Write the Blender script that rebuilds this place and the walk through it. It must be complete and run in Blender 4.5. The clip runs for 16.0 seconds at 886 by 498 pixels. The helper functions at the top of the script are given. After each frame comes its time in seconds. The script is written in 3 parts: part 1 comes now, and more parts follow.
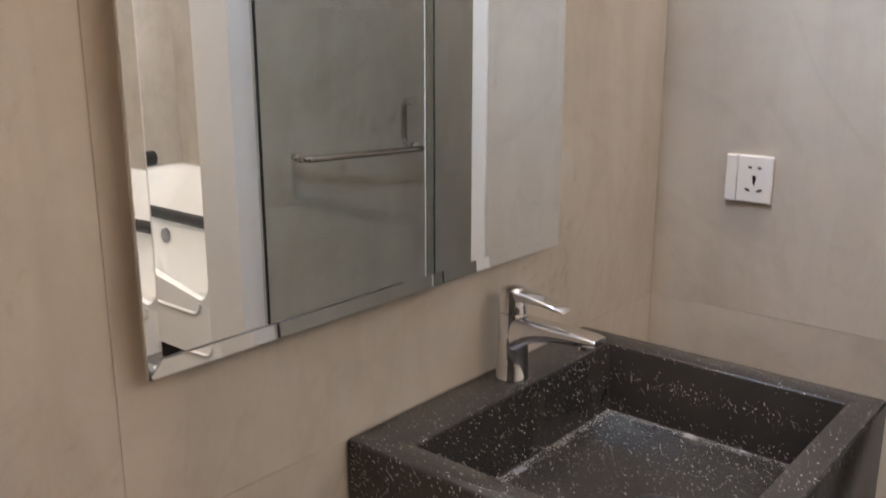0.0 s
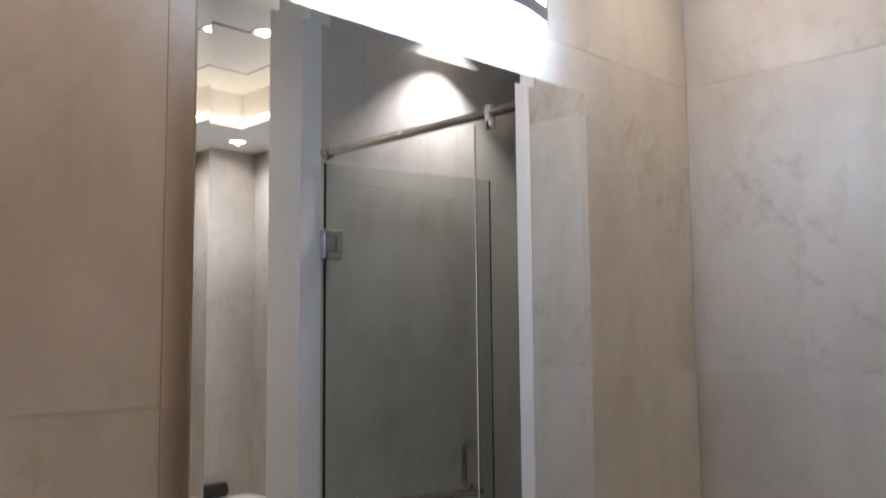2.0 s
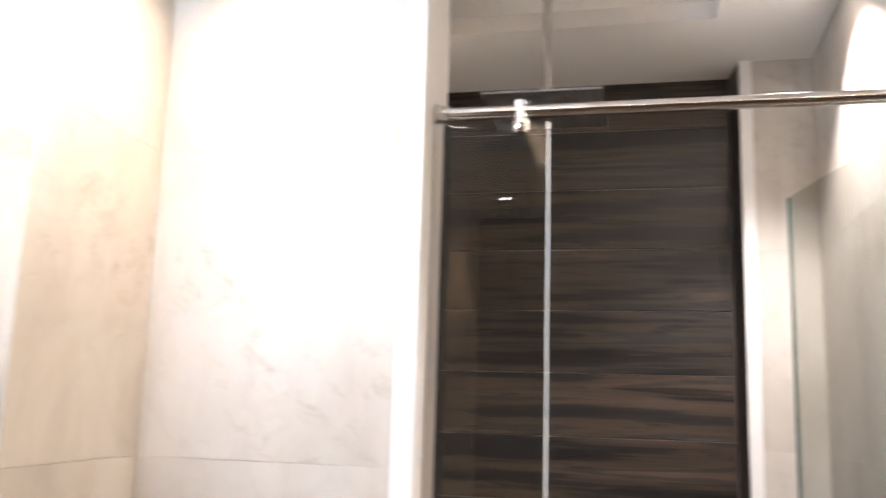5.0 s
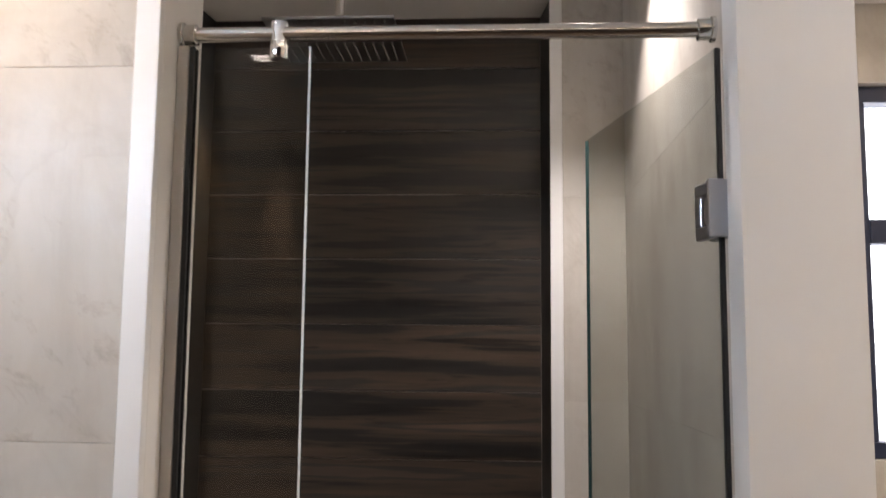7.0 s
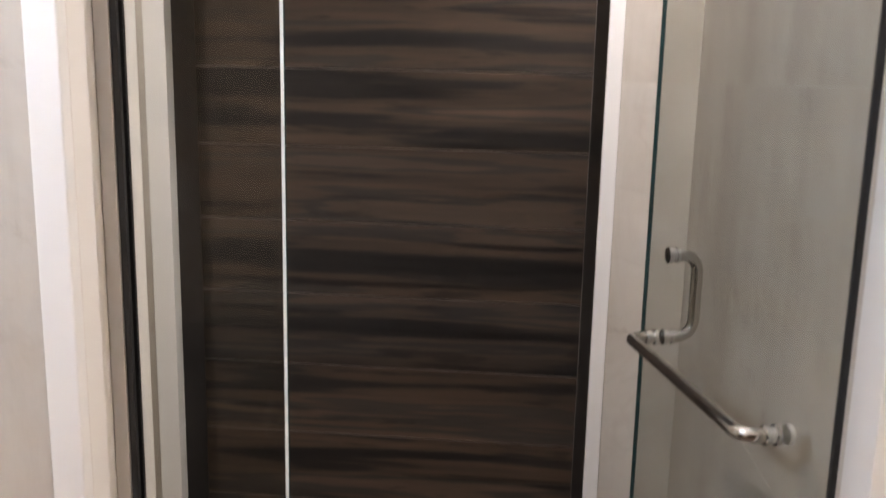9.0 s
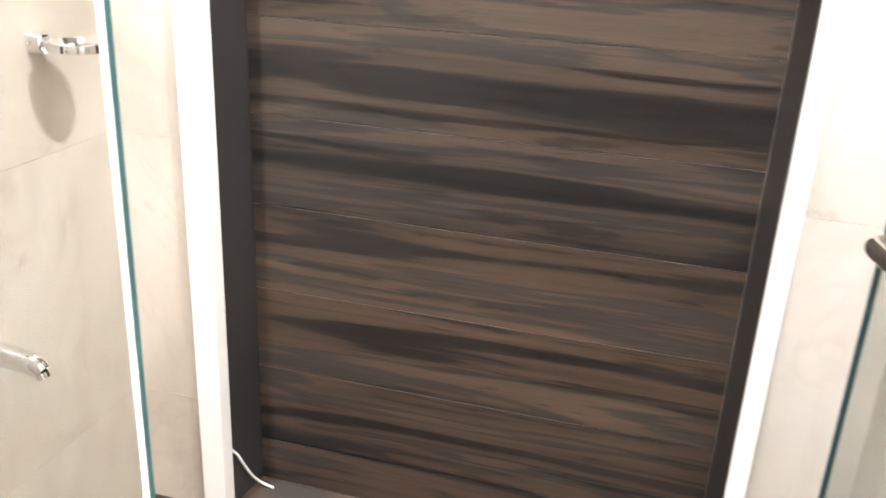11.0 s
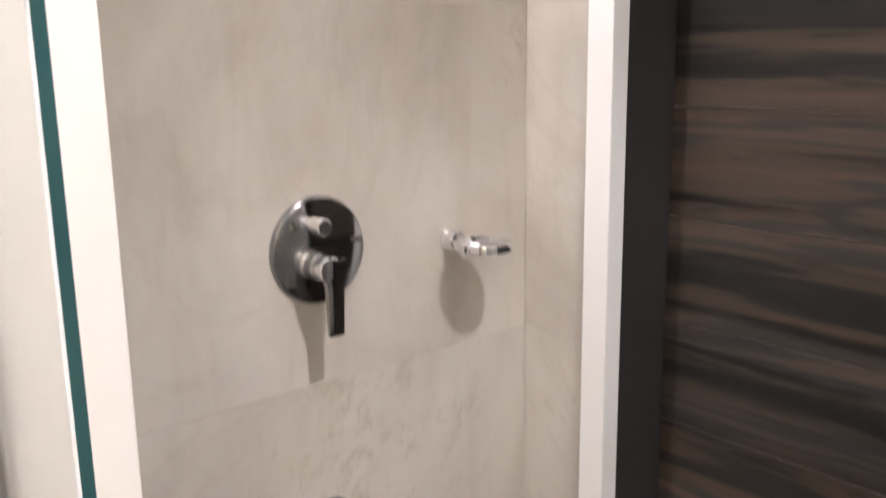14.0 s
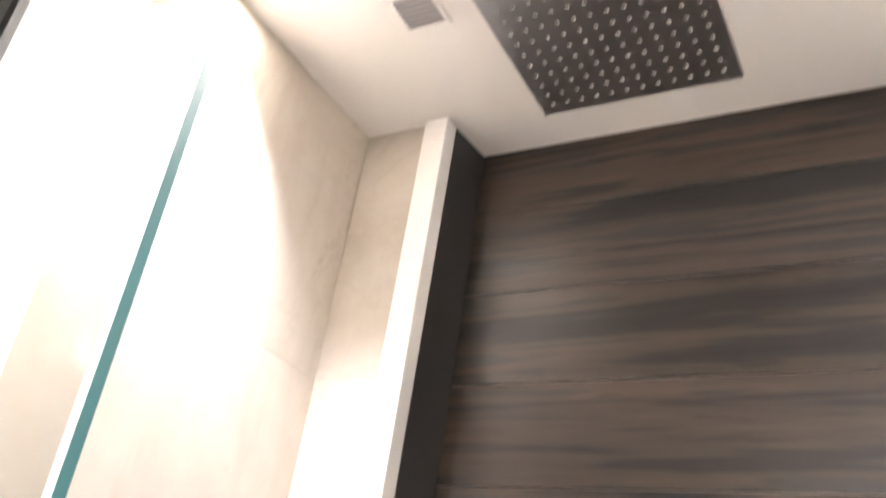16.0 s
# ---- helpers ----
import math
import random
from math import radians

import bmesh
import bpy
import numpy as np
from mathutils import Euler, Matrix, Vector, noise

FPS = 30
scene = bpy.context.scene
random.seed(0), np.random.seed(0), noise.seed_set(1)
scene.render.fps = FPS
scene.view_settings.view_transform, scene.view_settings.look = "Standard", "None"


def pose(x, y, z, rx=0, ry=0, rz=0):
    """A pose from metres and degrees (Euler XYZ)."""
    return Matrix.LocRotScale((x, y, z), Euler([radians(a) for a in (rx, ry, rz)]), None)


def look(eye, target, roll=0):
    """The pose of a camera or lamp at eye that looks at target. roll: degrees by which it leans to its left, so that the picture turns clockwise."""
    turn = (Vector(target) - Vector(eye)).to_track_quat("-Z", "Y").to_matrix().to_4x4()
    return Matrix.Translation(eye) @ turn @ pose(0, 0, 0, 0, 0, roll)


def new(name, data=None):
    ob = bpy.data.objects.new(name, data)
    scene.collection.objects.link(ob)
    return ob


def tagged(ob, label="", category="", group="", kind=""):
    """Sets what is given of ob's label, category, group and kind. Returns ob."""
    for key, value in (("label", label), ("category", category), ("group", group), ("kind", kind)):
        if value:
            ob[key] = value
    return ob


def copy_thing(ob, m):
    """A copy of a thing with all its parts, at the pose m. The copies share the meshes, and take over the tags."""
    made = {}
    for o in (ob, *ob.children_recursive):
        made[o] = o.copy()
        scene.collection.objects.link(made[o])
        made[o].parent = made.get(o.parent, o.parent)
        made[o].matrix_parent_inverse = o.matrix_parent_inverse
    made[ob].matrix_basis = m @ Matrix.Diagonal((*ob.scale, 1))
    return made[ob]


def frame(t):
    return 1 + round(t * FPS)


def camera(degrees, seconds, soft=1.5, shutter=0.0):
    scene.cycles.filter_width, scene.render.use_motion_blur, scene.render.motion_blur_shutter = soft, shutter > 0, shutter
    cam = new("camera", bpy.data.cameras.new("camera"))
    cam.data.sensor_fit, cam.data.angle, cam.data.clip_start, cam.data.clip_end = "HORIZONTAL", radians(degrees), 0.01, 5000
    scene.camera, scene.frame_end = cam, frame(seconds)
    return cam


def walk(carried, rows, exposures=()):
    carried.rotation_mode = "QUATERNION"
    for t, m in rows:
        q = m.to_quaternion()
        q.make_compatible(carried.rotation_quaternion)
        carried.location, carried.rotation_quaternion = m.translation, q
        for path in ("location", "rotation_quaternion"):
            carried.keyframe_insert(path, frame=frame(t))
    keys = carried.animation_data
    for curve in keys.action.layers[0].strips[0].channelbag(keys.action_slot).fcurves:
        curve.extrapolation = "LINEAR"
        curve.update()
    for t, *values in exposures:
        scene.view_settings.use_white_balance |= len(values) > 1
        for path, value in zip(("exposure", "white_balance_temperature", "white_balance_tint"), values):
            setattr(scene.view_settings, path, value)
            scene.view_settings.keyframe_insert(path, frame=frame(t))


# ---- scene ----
cam = camera(53.5, 16.0, shutter=0.5)
PATH = [
    (0.0, pose(0.759, -1.544, 1.395, 75.87, 0.00, 40.04)),
    (0.5, pose(0.804, -1.570, 1.427, 79.73, -0.23, 42.28)),
    (1.0, pose(0.840, -1.571, 1.451, 85.18, -0.31, 43.72)),
    (1.5, pose(0.851, -1.578, 1.492, 89.92, 0.19, 44.01)),
    (2.0, pose(0.883, -1.597, 1.531, 95.58, 0.51, 44.87)),
    (2.5, pose(0.879, -1.601, 1.568, 98.75, 0.88, 44.71)),
    (3.0, pose(0.904, -1.595, 1.569, 100.33, 1.08, 44.90)),
    (3.5, pose(0.918, -1.574, 1.559, 100.94, 2.15, 39.80)),
    (4.0, pose(0.920, -1.533, 1.566, 100.55, 2.70, 30.35)),
    (4.5, pose(0.907, -1.495, 1.564, 100.20, -0.18, 21.69)),
    (5.0, pose(0.895, -1.474, 1.570, 99.83, -1.67, 12.54)),
    (5.2, pose(0.883, -1.444, 1.570, 99.83, -1.73, 8.67)),
    (7.3, pose(1.040, -1.240, 1.600, 94.50, -0.60, 3.10)),
    (7.5, pose(1.037, -1.207, 1.589, 91.34, -0.93, 3.32)),
    (8.0, pose(1.047, -1.142, 1.543, 85.97, -1.18, 4.53)),
    (8.5, pose(1.038, -1.030, 1.492, 81.78, -1.40, 5.08)),
    (9.0, pose(1.009, -0.908, 1.458, 78.96, -1.26, 5.36)),
    (9.2, pose(0.995, -0.870, 1.448, 76.28, -1.06, 5.43)),
    (11.3, pose(1.006, -0.198, 1.308, 67.05, -2.26, 19.66)),
    (11.5, pose(1.002, -0.150, 1.314, 66.00, -1.77, 23.12)),
    (12.0, pose(1.020, -0.079, 1.326, 64.85, -1.69, 38.16)),
    (12.5, pose(1.056, -0.016, 1.310, 64.74, -1.53, 45.01)),
    (13.0, pose(1.071, 0.006, 1.341, 65.07, -0.68, 47.99)),
    (13.5, pose(1.078, -0.007, 1.355, 71.61, -0.23, 48.45)),
    (14.0, pose(1.084, -0.018, 1.363, 77.89, 0.77, 49.14)),
    (14.5, pose(1.090, -0.040, 1.387, 89.87, 0.61, 49.12)),
    (15.0, pose(1.037, -0.051, 1.412, 102.41, -4.03, 43.50)),
    (15.5, pose(0.993, -0.066, 1.440, 111.34, -7.01, 34.27)),
    (16.0, pose(0.991, -0.109, 1.482, 118.37, -8.21, 27.80)),
]
EXPOSURES = [  # seconds, stops, kelvin, tint
    (0.0, -0.05, 6500, 18), (0.6, -0.18, 6500, 18), (1.0, -0.25, 6500, 18), (1.6, -0.55, 6400, 18), (2.2, -1.2, 6150, 18), (2.8, -1.65, 6150, 18), (3.5, -2.0, 6350, 19),
    (4.0, -1.4, 6400, 18), (4.5, 0.05, 6450, 18), (5.2, 0.8, 6650, 19), (6.2, 0.4, 6650, 18), (7.3, -0.42, 6750, 18), (8.0, -0.03, 6700, 18), (9.2, 0.55, 6700, 19), (10.5, 1.6, 6550, 16),
    (11.3, 2.6, 6350, 14), (12.4, 2.15, 6300, 15), (13.0, 1.4, 6350, 17), (14.4, 1.1, 6400, 18), (15.0, 1.7, 6450, 18), (16.0, 2.05, 6450, 18)]
walk(cam, PATH, EXPOSURES)

# ---- plan: the mirror wall is x = 0, the socket wall is y = 0, the shower lies at y > 0 ----
XJ, XT = 0.518, 0.479            # shower jamb, start of its trim
YREV = 0.19                      # thickness of the partition
XM, YR, YW = -0.055, 1.168, 1.308  # mixer wall, returns, plank wall
XN0, XN1 = 0.155, 1.189          # niche sides
XR, XC = 1.398, 1.562            # shower's far wall, far side of the column
ZC = 2.604                       # ceiling
ZF = 0.03                        # room floor (the shower floor is 0)
YG = 0.088                       # glass line
X1, Y0, YB = 2.95, -3.2, 0.85    # room's far wall, back wall, tub alcove's back wall

# ---- light ----
world = bpy.data.worlds.new("world")
scene.world = world
world.use_nodes = True
world.node_tree.nodes["Background"].inputs[0].default_value = (0.75, 0.85, 1.0, 1)
world.node_tree.nodes["Background"].inputs[1].default_value = 0.6


def spot(name, x, y, z, watts, colour, degrees=100, blend=0.35, size=0.03, aim=(0, 0, -1)):
    d = bpy.data.lights.new(name, "SPOT")
    d.energy, d.color, d.spot_size, d.spot_blend, d.shadow_soft_size = watts, colour, radians(degrees), blend, size
    ob = new(name, d)
    ob.matrix_world = look((x, y, z), (x + aim[0], y + aim[1], z + aim[2]))
    return ob


WARM, AMBER, NEUTRAL = (1.0, 0.82, 0.60), (1.0, 0.665, 0.39), (1.0, 0.985, 0.96)
DOWN = [  # x, y, ceiling height, watts, colour, beam, softness of the beam's rim, size of each ceiling light
    (0.24, -0.24, ZC, 50, WARM, 100, 1.0, 0.010), (0.22, -1.48, ZC, 54, AMBER, 102, 0.7, 0.010), (0.22, -2.70, ZC, 50, AMBER, 102, 0.7, 0.010),
    (2.65, -1.30, ZC, 125, WARM, 150, 1.0, 0.010), (1.90, -0.60, ZC, 26, NEUTRAL, 165, 1.0, 0.010),
    (0.035, 0.70, ZC, 62, NEUTRAL, 94, 1.0, 0.012), (1.25, 0.60, ZC, 70, NEUTRAL, 108, 0.6, 0.012),
    (2.75, 0.62, 2.45, 32, NEUTRAL, 165, 1.0, 0.010), (1.76, 0.11, ZC, 16, NEUTRAL, 165, 1.0, 0.010),
]
for x, y, z, w, c, a, soft, r in DOWN:
    spot("downlight_beam", x, y, z - 0.006, w, c, a, soft, r)


# ---- materials ----
def material(name, rough=0.5, metal=0.0, colour=(0.5, 0.5, 0.5)):
    m = bpy.data.materials.new(name)
    m.use_nodes = True
    b = m.node_tree.nodes["Principled BSDF"]
    b.inputs["Base Color"].default_value = (*colour, 1)
    b.inputs["Roughness"].default_value, b.inputs["Metallic"].default_value = rough, metal
    return m, m.node_tree.nodes, m.node_tree.links, b


def coords(nodes, links, scale=(1, 1, 1), shift=False, rot=(0, 0, 0)):
    """World position, turned, then stretched, and moved by a random step for each piece."""
    g = nodes.new("ShaderNodeNewGeometry")
    turn, mp = nodes.new("ShaderNodeMapping"), nodes.new("ShaderNodeMapping")
    turn.inputs["Rotation"].default_value = rot
    mp.inputs["Scale"].default_value = scale
    links.new(g.outputs["Position"], turn.inputs["Vector"])
    links.new(turn.outputs[0], mp.inputs["Vector"])
    if shift:
        oi = nodes.new("ShaderNodeObjectInfo")
        mul = nodes.new("ShaderNodeVectorMath")
        mul.operation = "MULTIPLY_ADD"
        mul.inputs[1].default_value = (37.0, 53.0, 71.0)
        links.new(oi.outputs["Random"], mul.inputs[0])
        links.new(mp.outputs[0], mul.inputs[2])
        return mul.outputs[0]
    return mp.outputs[0]


def noise_tex(nodes, links, vec, scale, detail=4, rough=0.6, dist=0.0):
    n = nodes.new("ShaderNodeTexNoise")
    n.inputs["Scale"].default_value, n.inputs["Detail"].default_value = scale, detail
    n.inputs["Roughness"].default_value, n.inputs["Distortion"].default_value = rough, dist
    links.new(vec, n.inputs["Vector"])
    return n.outputs["Fac"]


def ramp(nodes, links, fac, stops):
    r = nodes.new("ShaderNodeValToRGB")
    while len(r.color_ramp.elements) < len(stops):
        r.color_ramp.elements.new(0.5)
    for e, (p, c) in zip(r.color_ramp.elements, stops):
        e.position, e.color = p, (*c, 1)
    links.new(fac, r.inputs["Fac"])
    return r.outputs["Color"]


def mix(nodes, links, kind, fac, a, b):
    m = nodes.new("ShaderNodeMix")
    m.data_type, m.blend_type = "RGBA", kind
    if isinstance(fac, float):
        m.inputs[0].default_value = fac
    else:
        links.new(fac, m.inputs[0])
    links.new(a, m.inputs[6])
    links.new(b, m.inputs[7])
    return m.outputs[2]


def bump(nodes, links, b, height, strength, dist=0.002):
    n = nodes.new("ShaderNodeBump")
    n.inputs["Strength"].default_value, n.inputs["Distance"].default_value = strength, dist
    links.new(height, n.inputs["Height"])
    links.new(n.outputs[0], b.inputs["Normal"])


def stone_tile():
    m, n, l, b = material("stone_tile", 0.42)
    v = coords(n, l, (1, 1, 1), True)
    cloud = noise_tex(n, l, v, 1.9, 6, 0.62, 0.8)
    base = ramp(n, l, cloud, [(0.28, (0.425, 0.380, 0.325)), (0.5, (0.52, 0.480, 0.425)), (0.75, (0.60, 0.560, 0.505))])
    # broad brushed mottling, taller than wide
    brushed = noise_tex(n, l, coords(n, l, (7.0, 7.0, 1.6), True), 1.6, 7, 0.66, 0.5)
    c = mix(n, l, "MULTIPLY", 0.42, base, ramp(n, l, brushed, [(0.32, (0.80, 0.77, 0.74)), (0.52, (1.0, 1.0, 1.0)), (0.72, (1.08, 1.08, 1.09))]))
    # slanted brown flecks gathered in patches
    v2 = coords(n, l, (2.8, 2.8, 1.0), True, (0.62, 0.62, 0.0))
    patch = noise_tex(n, l, v, 1.4, 2, 0.5)
    fleck = noise_tex(n, l, v2, 9.0, 8, 0.72, 0.4)
    both = n.new("ShaderNodeMath")
    both.operation = "MULTIPLY"
    l.new(patch, both.inputs[0])
    l.new(fleck, both.inputs[1])
    mark = ramp(n, l, both.outputs[0], [(0.335, (1, 1, 1)), (0.375, (0.82, 0.78, 0.74)), (0.44, (0.48, 0.43, 0.39))])
    c = mix(n, l, "MULTIPLY", 0.42, c, mark)
    # long thin veins
    vein = noise_tex(n, l, v2, 0.8, 5, 0.58, 1.0)
    line = ramp(n, l, vein, [(0.455, (1, 1, 1)), (0.485, (0.80, 0.77, 0.74)), (0.50, (1, 1, 1))])
    c = mix(n, l, "MULTIPLY", 0.24, c, line)
    l.new(c, b.inputs["Base Color"])
    grit = noise_tex(n, l, v, 55, 4, 0.65)
    l.new(ramp(n, l, brushed, [(0.3, (0.50, 0.50, 0.50)), (0.7, (0.35, 0.35, 0.35))]), b.inputs["Roughness"])
    bump(n, l, b, grit, 0.04)
    return m


def plank_tile():
    m, n, l, b = material("wood_look_tile", 0.3)
    # broad brown and charcoal bands with sharp rims
    band = noise_tex(n, l, coords(n, l, (0.55, 0.55, 10.0), True), 1.3, 4, 0.55, 0.25)
    base = ramp(n, l, band, [(0.36, (0.012, 0.0115, 0.0115)), (0.42, (0.020, 0.018, 0.017)), (0.445, (0.058, 0.043, 0.033)), (0.53, (0.088, 0.062, 0.045)), (0.56, (0.040, 0.036, 0.033)), (0.60, (0.050, 0.044, 0.040)), (0.62, (0.098, 0.072, 0.054)), (0.75, (0.078, 0.060, 0.048))])
    # narrow black streaks inside them
    streak = noise_tex(n, l, coords(n, l, (0.8, 0.8, 25.0), True), 1.4, 4, 0.6, 0.35)
    c = mix(n, l, "MULTIPLY", 0.9, base, ramp(n, l, streak, [(0.37, (0.22, 0.22, 0.24)), (0.40, (0.85, 0.85, 0.85)), (0.55, (1.0, 1.0, 1.0)), (0.66, (1.30, 1.22, 1.14))]))
    # short smudges with frayed ends
    smudge = noise_tex(n, l, coords(n, l, (3.2, 3.2, 26), True), 1.2, 5, 0.6, 0.3)
    c = mix(n, l, "MULTIPLY", 0.8, c, ramp(n, l, smudge, [(0.33, (0.34, 0.35, 0.37)), (0.40, (1, 1, 1)), (0.66, (1, 1, 1)), (0.72, (1.35, 1.25, 1.12))]))
    fine = noise_tex(n, l, coords(n, l, (4, 4, 190), True), 2.0, 4, 0.6)
    c = mix(n, l, "MULTIPLY", 0.40, c, ramp(n, l, fine, [(0.3, (0.55, 0.55, 0.55)), (0.65, (1.2, 1.17, 1.13))]))
    oi = n.new("ShaderNodeObjectInfo")
    tone = ramp(n, l, oi.outputs["Random"], [(0, (0.56, 0.57, 0.59)), (1, (0.94, 0.87, 0.80))])
    c = mix(n, l, "MULTIPLY", 1.0, c, tone)
    l.new(c, b.inputs["Base Color"])
    l.new(ramp(n, l, streak, [(0.3, (0.33, 0.33, 0.33)), (0.7, (0.48, 0.48, 0.48))]), b.inputs["Roughness"])
    b.inputs["Specular IOR Level"].default_value = 0.55
    bump(n, l, b, fine, 0.18, 0.0006)
    return m


def speckled_stone():
    m, n, l, b = material("speckled_black_stone", 0.3)
    v = coords(n, l)
    vo = n.new("ShaderNodeTexVoronoi")
    vo.inputs["Scale"].default_value = 330
    l.new(v, vo.inputs["Vector"])
    sep = n.new("ShaderNodeSeparateColor")
    l.new(vo.outputs["Color"], sep.inputs[0])
    size = n.new("ShaderNodeMath")
    size.operation = "MULTIPLY"
    size.inputs[1].default_value = 0.38
    l.new(sep.outputs[0], size.inputs[0])
    pick = n.new("ShaderNodeMath")
    pick.operation = "GREATER_THAN"
    pick.inputs[1].default_value = 0.74
    l.new(sep.outputs[1], pick.inputs[0])
    near = n.new("ShaderNodeMath")
    near.operation = "LESS_THAN"
    l.new(vo.outputs["Distance"], near.inputs[0])
    l.new(size.outputs[0], near.inputs[1])
    both = n.new("ShaderNodeMath")
    both.operation = "MULTIPLY"
    l.new(pick.outputs[0], both.inputs[0])
    l.new(near.outputs[0], both.inputs[1])
    dust = noise_tex(n, l, v, 3.0, 4)
    base = ramp(n, l, dust, [(0.35, (0.018, 0.0175, 0.018)), (0.7, (0.036, 0.033, 0.031))])
    white = n.new("ShaderNodeRGB")
    white.outputs[0].default_value = (0.38, 0.37, 0.36, 1)
    c = mix(n, l, "MIX", both.outputs[0], base, white.outputs[0])
    l.new(c, b.inputs["Base Color"])
    l.new(ramp(n, l, dust, [(0.3, (0.20, 0.20, 0.20)), (0.8, (0.30, 0.30, 0.30))]), b.inputs["Roughness"])
    return m


def paint(name, colour, rough=0.55, amount=0.05):
    m, n, l, b = material(name, rough)
    v = coords(n, l)
    c = ramp(n, l, noise_tex(n, l, v, 1.7, 6), [(0.3, tuple(q * (1 - amount) for q in colour)), (0.7, tuple(min(1, q * (1 + amount)) for q in colour))])
    l.new(c, b.inputs["Base Color"])
    bump(n, l, b, noise_tex(n, l, v, 240, 2), 0.08, 0.001)
    return m


def metal(name, colour, rough):
    m, n, l, b = material(name, rough, 1.0, colour)
    v = coords(n, l)
    l.new(ramp(n, l, noise_tex(n, l, v, 30, 3), [(0.3, (rough * 0.7,) * 3), (0.75, (rough * 1.5,) * 3)]), b.inputs["Roughness"])
    return m


def sheet(name, tint):
    """Flat pane: straight-through tinted glass with a Fresnel gloss."""
    m = bpy.data.materials.new(name)
    m.use_nodes = True
    n, l = m.node_tree.nodes, m.node_tree.links
    n.remove(n["Principled BSDF"])
    t, g, x = n.new("ShaderNodeBsdfTransparent"), n.new("ShaderNodeBsdfGlossy"), n.new("ShaderNodeMixShader")
    w, p, q = n.new("ShaderNodeLayerWeight"), n.new("ShaderNodeMath"), n.new("ShaderNodeMath")
    t.inputs["Color"].default_value = (*tint, 1)
    g.inputs["Roughness"].default_value = 0.0
    w.inputs["Blend"].default_value = 0.5
    p.operation, p.inputs[1].default_value = "POWER", 5.0
    q.operation, q.inputs[1].default_value, q.inputs[2].default_value = "MULTIPLY_ADD", 0.94, 0.025
    l.new(w.outputs["Facing"], p.inputs[0])
    l.new(p.outputs[0], q.inputs[0])
    l.new(q.outputs[0], x.inputs[0])
    l.new(t.outputs[0], x.inputs[1])
    l.new(g.outputs[0], x.inputs[2])
    l.new(x.outputs[0], n["Material Output"].inputs["Surface"])
    return m


def glow(name, colour, strength):
    m, n, l, b = material(name, 0.4, 0.0, (0.8, 0.8, 0.8))
    b.inputs["Emission Color"].default_value = (*colour, 1)
    b.inputs["Emission Strength"].default_value = strength
    return m


STONE, PLANK, SPECKLE = stone_tile(), plank_tile(), speckled_stone()
WHITE = paint("white_paint", (0.74, 0.73, 0.71), 0.5)
CEIL = paint("ceiling_paint", (0.78, 0.76, 0.73), 0.7, 0.010)
TRIM = paint("white_lacquer", (0.80, 0.79, 0.77), 0.3, 0.03)
LINING = paint("beige_lining", (0.77, 0.745, 0.71), 0.35, 0.04)
GROUT = paint("grout", (0.54, 0.50, 0.45), 0.9, 0.1)
# plank joints, paled so that the glint of the plank edges is in the colour
GLINTGROUT = paint("grout_with_glint", (0.36, 0.34, 0.32), 0.8, 0.2)
BLACK = paint("black_rubber", (0.015, 0.015, 0.016), 0.45, 0.2)
DARKSIDE = paint("dark_niche_side", (0.028, 0.026, 0.026), 0.35, 0.2)
PLASTIC = paint("white_plastic", (0.82, 0.82, 0.82), 0.3, 0.02)
BANDGREY = paint("blue_grey_band", (0.40, 0.45, 0.56), 0.35, 0.05)
POLISH = paint("bright_bevel", (0.72, 0.75, 0.74), 0.15, 0.03)
SATIN, _n, _l, _b = material("satin_metal", 0.38, 1.0, (0.78, 0.77, 0.75))
BARREL, _n, _l, _b = material("bright_chrome", 0.2, 1.0, (0.88, 0.88, 0.88))
SLOT = paint("dark_slot", (0.01, 0.01, 0.01), 0.6, 0.1)
CHROME = metal("chrome", (0.80, 0.80, 0.81), 0.06)
STEEL = metal("polished_steel", (0.62, 0.60, 0.57), 0.14)
DARKCHROME = metal("dark_chrome", (0.30, 0.30, 0.31), 0.10)
GREYMETAL, _n, _l, _b = material("grey_metal", 0.36, 1.0, (0.46, 0.46, 0.48))
ALU, _n, _l, _b = material("anodised_channel", 0.5, 0.6, (0.52, 0.50, 0.48))
BRUSHED, _n, _l, _b = material("brushed_plate", 0.34, 1.0, (0.44, 0.44, 0.45))
MIRROR = metal("mirror_silver", (0.90, 0.92, 0.91), 0.004)
PANE = sheet("pane_glass", (0.905, 0.912, 0.895))
EDGE = paint("green_glass_edge", (0.022, 0.075, 0.078), 0.12, 0.15)
ACRYLIC = paint("white_acrylic", (0.82, 0.82, 0.80), 0.12, 0.02)
LAMP = glow("cool_white_led", (0.58, 0.78, 1.0), 92.00)
LED = glow("downlight_lens", (1.0, 0.90, 0.76), 30.0)
COVE = glow("warm_led_strip", (1.0, 0.84, 0.60), 40.0)
DAY = glow("daylight_pane", (0.85, 0.93, 1.0), 5.0)


# ---- mesh helpers ----
def box(bm, x0, y0, z0, x1, y1, z1, bev=0.0, seg=2):
    m = Matrix.Translation(((x0 + x1) / 2, (y0 + y1) / 2, (z0 + z1) / 2)) @ Matrix.Diagonal((x1 - x0, y1 - y0, z1 - z0, 1))
    r = bmesh.ops.create_cube(bm, size=1, matrix=m)
    if bev:
        es = list({e for v in r["verts"] for e in v.link_edges})
        bmesh.ops.bevel(bm, geom=es, offset=bev, segments=seg, affect="EDGES", profile=0.5)
    return bm


